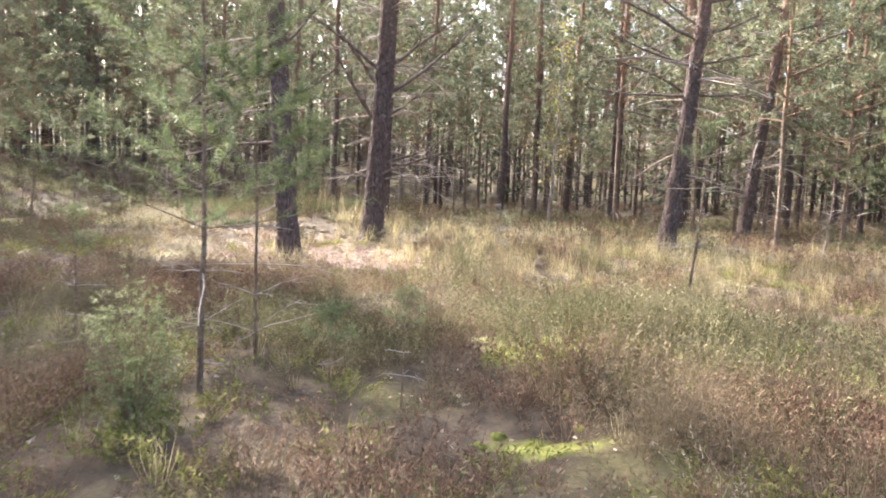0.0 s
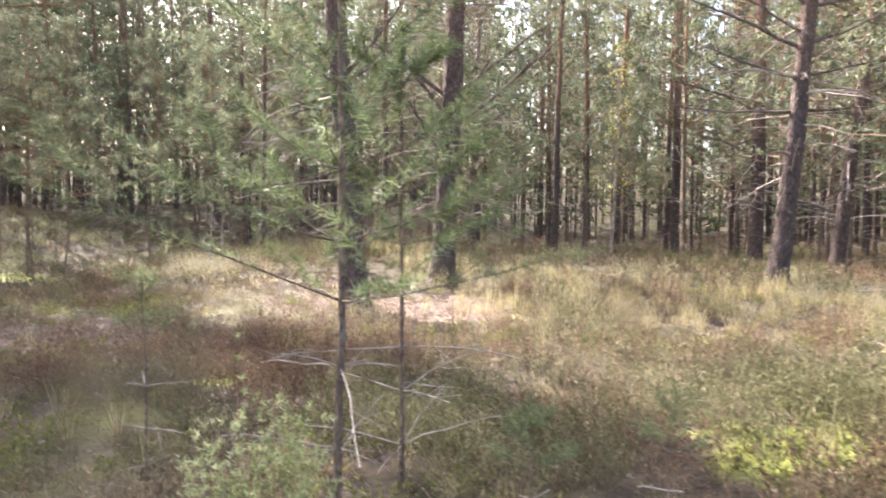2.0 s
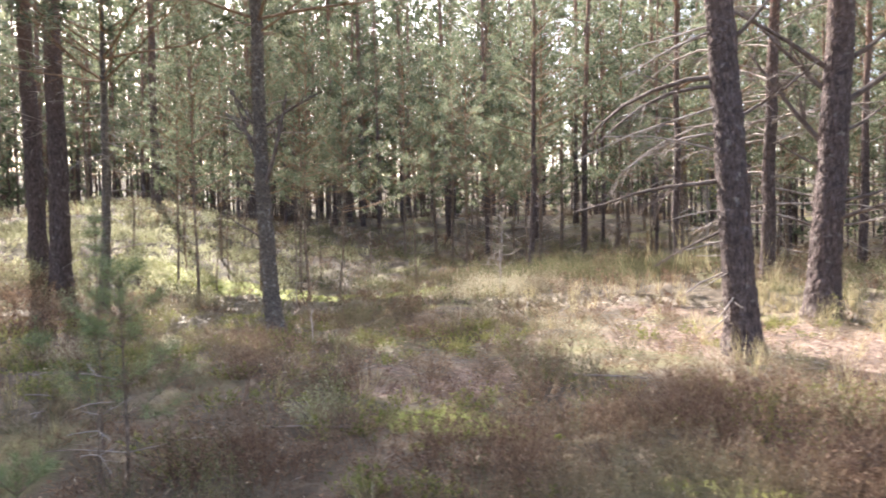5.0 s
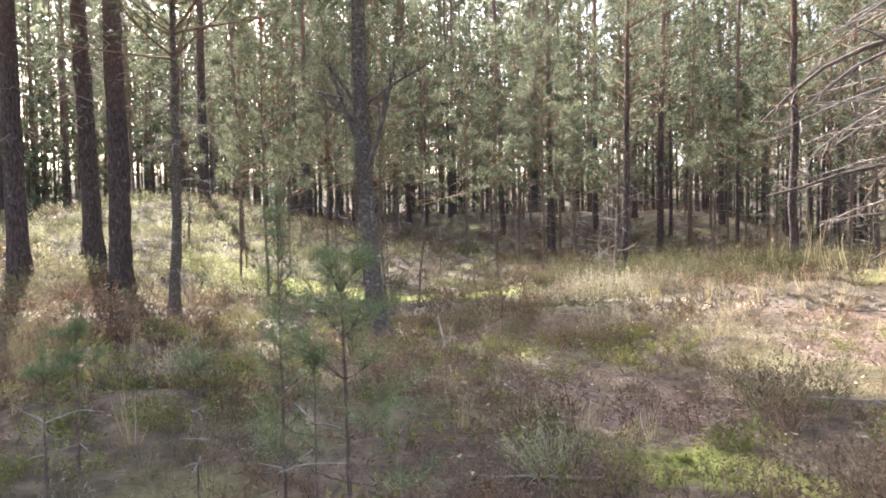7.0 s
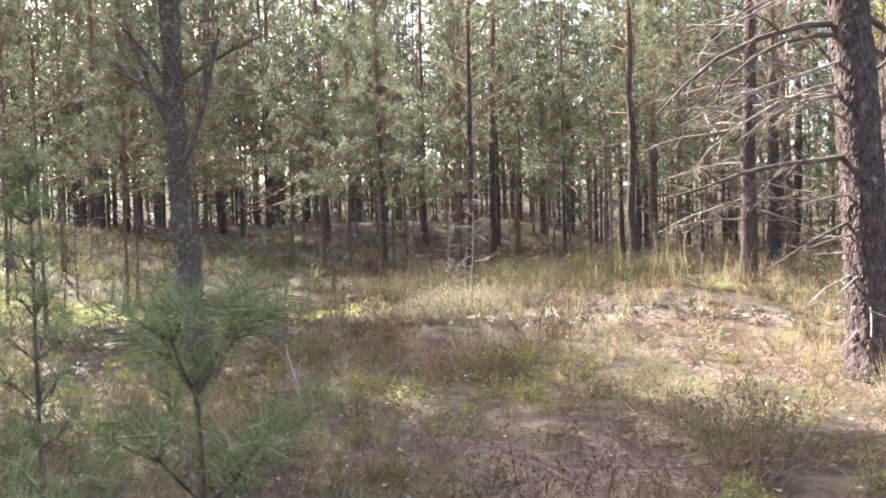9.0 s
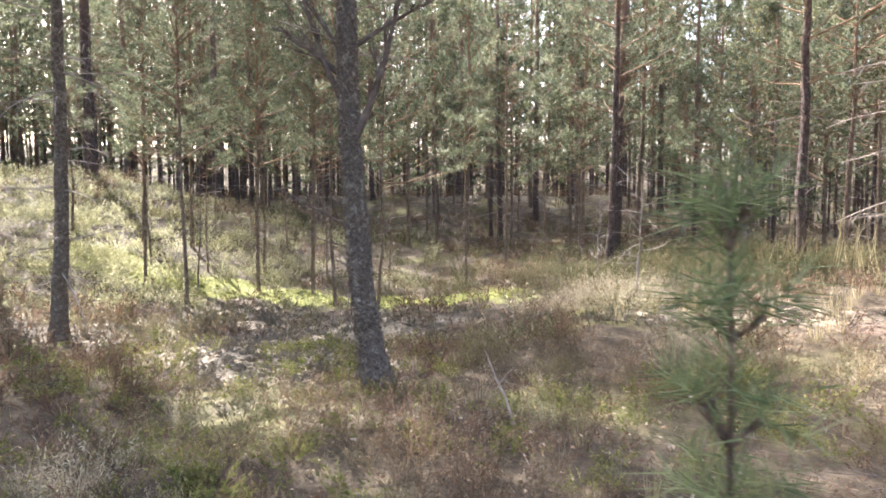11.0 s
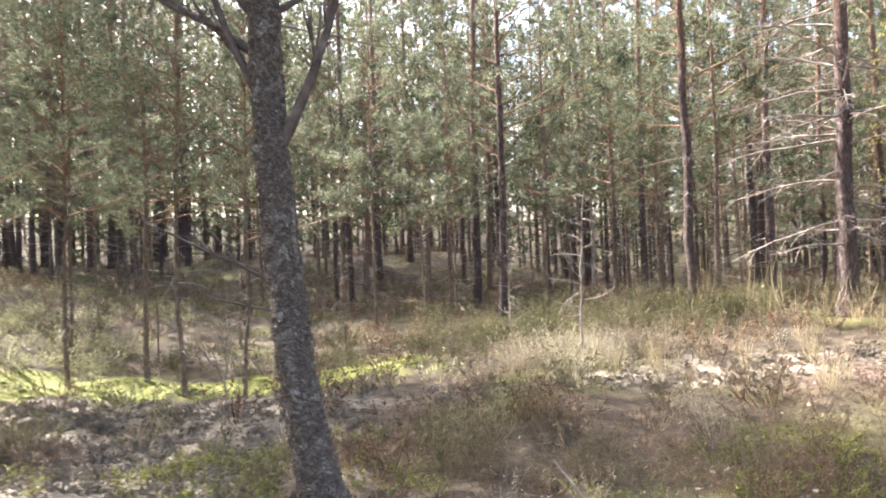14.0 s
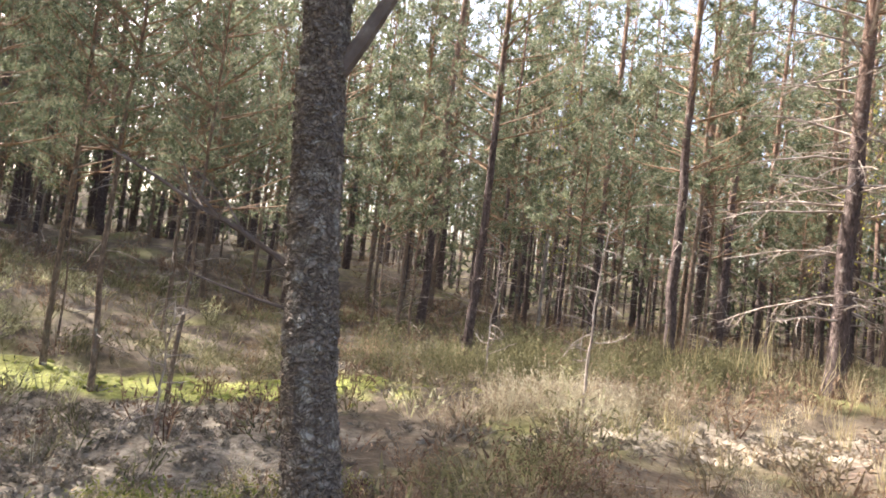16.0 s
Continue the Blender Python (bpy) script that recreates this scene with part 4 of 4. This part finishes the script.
def cushion(seed, r, h, n=9, m=4):
    """A low lumpy cushion."""
    r2 = np.random.default_rng(seed)
    v = [(0, 0, h)]
    for k in range(1, m):
        e = k / (m - 1) * math.pi / 2
        for j in range(n):
            f = 1 + 0.22 * r2.normal()
            v.append((r * f * math.sin(e) * math.cos(j * 6.283 / n + k), r * f * math.sin(e) * math.sin(j * 6.283 / n + k), h * math.cos(e) * (1 + 0.25 * r2.normal()) - (0.02 if k == m - 1 else 0)))
    t = [(0, 1 + j, 1 + (j + 1) % n) for j in range(n)]
    q = [(1 + (k - 1) * n + j, 1 + k * n + j, 1 + k * n + (j + 1) % n, 1 + (k - 1) * n + (j + 1) % n) for k in range(1, m - 1) for j in range(n)]
    return np.array(v, np.float32), np.array(q, np.int32), np.array(t, np.int32)


def spots(n, x0, x1, y0, y1, weight, rng):
    x = x0 + (x1 - x0) * rng.random(n)
    y = y0 + (y1 - y0) * rng.random(n)
    keep = rng.random(n) < weight(x, y)
    return x[keep], y[keep]


def clump_noise(x, y, f=0.55, s=0.0):
    return np.array([noise.noise((a * f + s, c * f - s, 3.1)) for a, c in zip(x, y)])


def heath(x, y):
    w = 1 - 0.97 * np.clip(bare(x, y) * 1.3, 0, 1)
    w = w * (1 - 0.85 * np.clip(mossy(x, y) * 1.2, 0, 1)) * (1 - 0.8 * np.clip(lichened(x, y) * 1.2, 0, 1))
    w = w * (1 - 0.8 * bell(x, y, -0.65, 3.9, 0.45))
    return np.clip(w * np.clip(0.75 + 1.0 * clump_noise(x, y), 0.5, 1), 0.0, 1)


rng = np.random.default_rng(303)
near_kinds = [heather_tuft(400 + k, 20, 9, 0.38 + 0.03 * (k % 3), 0.26, 0.0045, 0.028, 0.0095) for k in range(7)]
far_kinds = [heather_tuft(420 + k, 9, 5, 0.42, 0.30, 0.012, 0.08, 0.022) for k in range(6)]
x, y = spots(4500, -11.5, 7.0, 1.2, 13.0, heath, rng)
sc = np.clip(0.5 + 0.35 * rng.random(len(x)) + 1.1 * clump_noise(x, y, 0.85, 5.0), 0.3, 1.3) * trodden(x, y)
# the bell at (3.0, 4.6) picks darker sprigs in place of shade there
hue = clump_noise(x, y, 0.9, 20.0) + 0.12 * rng.normal(size=len(x)) - 0.3 * bell(x, y, 3.0, 4.6, 2.4, 1.8) - 0.15 * bell(x, y, -3.5, 7.0, 2.6, 1.6) - 0.12 * bell(x, y, -8.6, 8.6, 2.5, 1.4)
for lo, hi, mat, words in ((-9, 0.08, M_heather, "knee-high brown heather covering the floor"), (0.08, 0.37, M_heather_olive, "olive-green heather between brown clumps"),
                           (0.37, 9, M_heather_pale, "pale withered heather sprigs")):
    k = (hue >= lo) & (hue < hi)
    scatter("heather", near_kinds, x[k], y[k], sc[k], mat, rng, words, "heather")
k = rng.normal(size=(70, 2)) * (0.75, 0.32) + (-6.3, 14.95)
scatter("heather", near_kinds, k[:, 0], k[:, 1], 0.8 + 0.4 * rng.random(70), M_heather_pale, rng, "sunlit pale-tipped heather round a bare sapling", "heather")
k = rng.normal(size=(150, 2)) * (1.0, 0.75) + (2.4, 6.3)
scatter("heather", near_kinds, k[:, 0], k[:, 1], 0.9 + 0.4 * rng.random(150), M_heather_olive, rng, "dark olive heather hummock", "heather")
# extra dark brown tufts stand in for the shade missing on this spot
k = rng.normal(size=(130, 2)) * (0.75, 0.45) + (2.9, 4.6)
scatter("heather", near_kinds, k[:, 0], k[:, 1], 0.75 + 0.35 * rng.random(130), M_heather, rng, "dark brown heather hummock beside a moss patch, in place of shade", "heather")
k = rng.normal(size=(7, 2)) * (0.09, 0.08) + (-5.5, 7.4)
scatter("heather", near_kinds, k[:, 0], k[:, 1], 0.55 + 0.35 * rng.random(7), M_slope, rng, "pale upright heather clump on brown litter", "heather")
k = rng.normal(size=(90, 2)) * (0.7, 0.45) + (-0.2, 6.0)
scatter("heather", near_kinds, k[:, 0], k[:, 1], 0.8 + 0.4 * rng.random(90), M_heather_olive, rng, "dark green heather hummock", "heather")
k = rng.normal(size=(150, 2)) * (1.1, 0.7) + (-2.2, 7.5)
scatter("heather", near_kinds, k[:, 0], k[:, 1], 0.85 + 0.4 * rng.random(150), M_heather, rng, "dense brown heather hummock before the pines", "heather")
k = rng.normal(size=(260, 2)) * (2.2, 0.7) + (-5.4, 17.3)
k = k[np.hypot(k[:, 0] + 2.2, k[:, 1] - 16.4) > 1.5]
scatter("heather", near_kinds, k[:, 0], k[:, 1], 0.95 + 0.5 * rng.random(len(k)), M_heather_olive, rng, "tall dark heather thicket at the edge of the wood", "heather")
x, y = spots(4600, -24, 16.0, 12.0, 30.0, heath, rng)
# the bell swaps in paler green on the slope, sunlight put into the colour
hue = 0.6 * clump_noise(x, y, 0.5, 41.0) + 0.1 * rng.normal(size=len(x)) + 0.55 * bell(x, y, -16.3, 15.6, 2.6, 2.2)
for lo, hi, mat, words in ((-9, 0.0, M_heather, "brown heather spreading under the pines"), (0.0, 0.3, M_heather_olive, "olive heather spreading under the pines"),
                           (0.3, 9, M_slope, "green heather on a low slope, coloured paler for sunlight")):
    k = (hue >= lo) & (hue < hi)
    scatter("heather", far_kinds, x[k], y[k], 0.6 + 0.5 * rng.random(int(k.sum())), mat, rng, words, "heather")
x, y = spots(2000, -24, -11.0, 4.0, 13.0, heath, rng)
scatter("heather", far_kinds, x, y, 0.6 + 0.5 * rng.random(len(x)), M_heather, rng, "brown heather on the side of a low dune", "heather")
x, y = spots(1500, -45, 30, 28, 50, lambda a, c: 0.6 + 0 * a, rng)
scatter("heather", far_kinds[:3], x, y, 0.8 + 0.6 * rng.random(len(x)), M_heather, rng, "dark heather under the far pines", "heather")

grasses = [grass_tuft(440 + k, 22, 0.42 + 0.05 * k, 0.20, 0.006) for k in range(4)]
x, y = spots(1500, -7, 8.5, 8.5, 16.5, lambda a, c: np.clip(1.3 * bell(a, c, 1.4, 12.8, 2.4, 1.5) + 0.7 * bell(a, c, 5.5, 11.0, 2.5, 2.0) + 0.3 * bell(a, c, -5.6, 14.2, 1.2, 0.6)
             + 0.35 * bell(a, c, -1.5, 15.4, 1.5, 0.8), 0, 1), rng)
scatter("dry_grass", grasses, x, y, 0.5 + 0.4 * rng.random(len(x)), M_grass, rng, "pale yellow dry grass tufts in the sun", "grass")
x, y = spots(550, -11, 7.0, 1.5, 11.0, lambda a, c: np.clip(0.25 + 1.2 * clump_noise(a, c, 0.8, 4.0), 0, 1), rng)
scatter("dry_grass", grasses, x, y, 0.35 + 0.4 * rng.random(len(x)), M_grass, rng, "thin dry grass blades between heather", "grass")
x, y = rng.normal(size=26) * 0.7 - 3.3, rng.normal(size=26) * 0.3 + 16.9
scatter("dry_stalks", [grass_tuft(455 + k, 5, 0.95, 0.34, 0.008) for k in range(3)], x, y, 0.6 + 0.6 * rng.random(26), M_grass, rng, "tall broken pale dry stalks at the wood edge", "dry stalks")
low = [heather_tuft(460 + k, 18, 7, 0.16, 0.2, 0.004, 0.03, 0.014) for k in range(4)]
x, y = spots(2600, -13, 7.0, 1.2, 13.0, lambda a, c: np.clip(0.15 + 1.5 * clump_noise(a, c, 0.6, 9.0) + 0.6 * bell(a, c, 1.3, 3.7, 1.5, 0.9) + 0.45 * bell(a, c, -3.8, 6.0, 1.6, 0.7) + 0.4 * bell(a, c, -7.6, 7.6, 1.2, 0.8) + 0.7 * bell(a, c, -10.8, 9.6, 2.0, 1.3) + 0.4 * bell(a, c, -8.3, 9.0, 1.2, 0.8), 0, 1), rng)
scatter("green_undergrowth", low, x, y, 0.7 + 0.6 * rng.random(len(x)), M_green, rng, "low green berry shrubs and crowberry", "undergrowth")
# green growth on the slope, its pale tone partly painted sunlight
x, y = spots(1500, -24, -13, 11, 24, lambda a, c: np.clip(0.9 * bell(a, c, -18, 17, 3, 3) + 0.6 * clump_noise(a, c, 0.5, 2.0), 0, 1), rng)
scatter("dry_grass", low, x, y, 1.1 + 0.9 * rng.random(len(x)), M_slope, rng, "green low growth on a slope, coloured paler for sunlight", "grass")

tiny = [heather_tuft(470 + k, 9, 5, 0.13, 0.13, 0.005, 0.026, 0.007) for k in range(5)]
x, y = spots(2800, -12, 6.5, 1.5, 13.0, lambda a, c: 0.85 - 0.6 * bare(a, c) - 0.4 * mossy(a, c), rng)
scatter("heather", tiny, x, y, 0.6 + 0.8 * rng.random(len(x)), M_heather, rng, "ankle-high heather seedlings on the floor", "heather")
pads = [cushion(480 + k, 0.06, 0.035) for k in range(5)]
x, y = spots(5200, -19, 4, 2, 20, lambda a, c: np.clip(mossy(a, c) * 1.6 - 0.15, 0, 1) ** 1.0, rng)
scatter("moss", pads, x, y, 0.5 + 0.7 * rng.random(len(x)), M_moss, rng, "bright yellow-green moss cushions", "moss", sink=0.012, smooth=True)
x, y = spots(15000, -14, -1, 7, 18.5, lambda a, c: np.clip(lichened(a, c) * 1.5 - 0.2, 0, 1), rng)
scatter("lichen", [cushion(490 + k, 0.032, 0.014, 7, 3) for k in range(2)] + [heather_tuft(495 + k, 9, 4, 0.055, 0.07, 0.012, 0.022, 0.014) for k in range(4)], x, y, 0.6 + 0.8 * rng.random(len(x)), M_lichen, rng, "pale grey reindeer lichen cushions", "lichen", sink=0.0, smooth=True)

# needles and twigs on the open litter
x, y = spots(26000, -8, 2, 6, 15, lambda a, c: bare(a, c), rng)
b = Build()
z = land(x, y) + 0.012
p = np.stack([x, y, z], 1)
dirs = rng.normal(size=p.shape) * (1, 1, 0.12)
blades(b, p, p + unit(dirs) * (0.05 + 0.05 * rng.random((len(p), 1))), 0.005, rng)
tagged(new("needle_litter", b.mesh("needle_litter", M_litter)), "pinkish-brown fallen pine needles", "litter", kind="stuff")


x, y = spots(1600, -8, 2, 6, 15, lambda a, c: 0.1 + bare(a, c), rng)
b = Build()
for px, py in zip(x, y):
    a, ln = rng.random() * 6.28, 0.08 + 0.25 * rng.random() ** 2
    h0 = float(land(px, py)) + 0.012
    tube(b, [(px, py, h0), (px + ln * math.cos(a), py + ln * math.sin(a), h0 + 0.03 * rng.random())], (0.004, 0.002), 3)
tagged(new("twig_litter", b.mesh("twig_litter", M_dead)), "small fallen twigs on needle litter", "litter", kind="stuff")

# small fallen leaves
x, y = spots(15000, -13, 6, 2, 14, lambda a, c: np.clip(0.35 + 1.4 * clump_noise(a, c, 0.7, 31.0), 0.05, 1), rng)
b = Build()
p = np.stack([x, y, land(x, y) + 0.01 + 0.07 * rng.random(len(x)) ** 2], 1)
blades(b, p, p + unit(rng.normal(size=p.shape) * (1, 1, 0.35)) * (0.025 + 0.025 * rng.random((len(p), 1))), 0.022, rng, 0.1)
tagged(new("leaf_litter", b.mesh("leaf_litter", M_leaf_dry)), "small dry tan leaves fallen among heather", "litter", kind="stuff")


def fallen_stick(x, y, az, elev, length, thick, seed, label="fallen dead branch lying in heather"):
    r2 = np.random.default_rng(seed)
    b = Build()
    add_limb(b, None, (0, 0, 0), radians(az), elev, length, 8, r2, thick, 3, sides=6)
    ob = new("fallen_branch", b.mesh("fallen_branch", M_dead))
    ob.location = (x, y, float(land(x, y)) + 0.02)
    tagged(ob, label, "branch", "fallen branches")


for k, (sx, sy, az, el, ln, th) in enumerate(((-7.15, 9.9, 120, 42, 0.75, 0.012), (-4.0, 9.6, 10, 4, 0.8, 0.014), (-1.6, 10.9, 160, 12, 0.9, 0.012), (-5.1, 7.4, 200, 6, 0.7, 0.010),
                                              (-3.2, 13.6, 30, 3, 1.0, 0.014), (-0.7, 14.6, 100, 3, 1.2, 0.02), (-2.0, 10.6, 30, 5, 0.6, 0.008), (0.2, 6.4, 190, 14, 1.0, 0.008))):
    fallen_stick(sx, sy, az, el, ln, th, 500 + k)
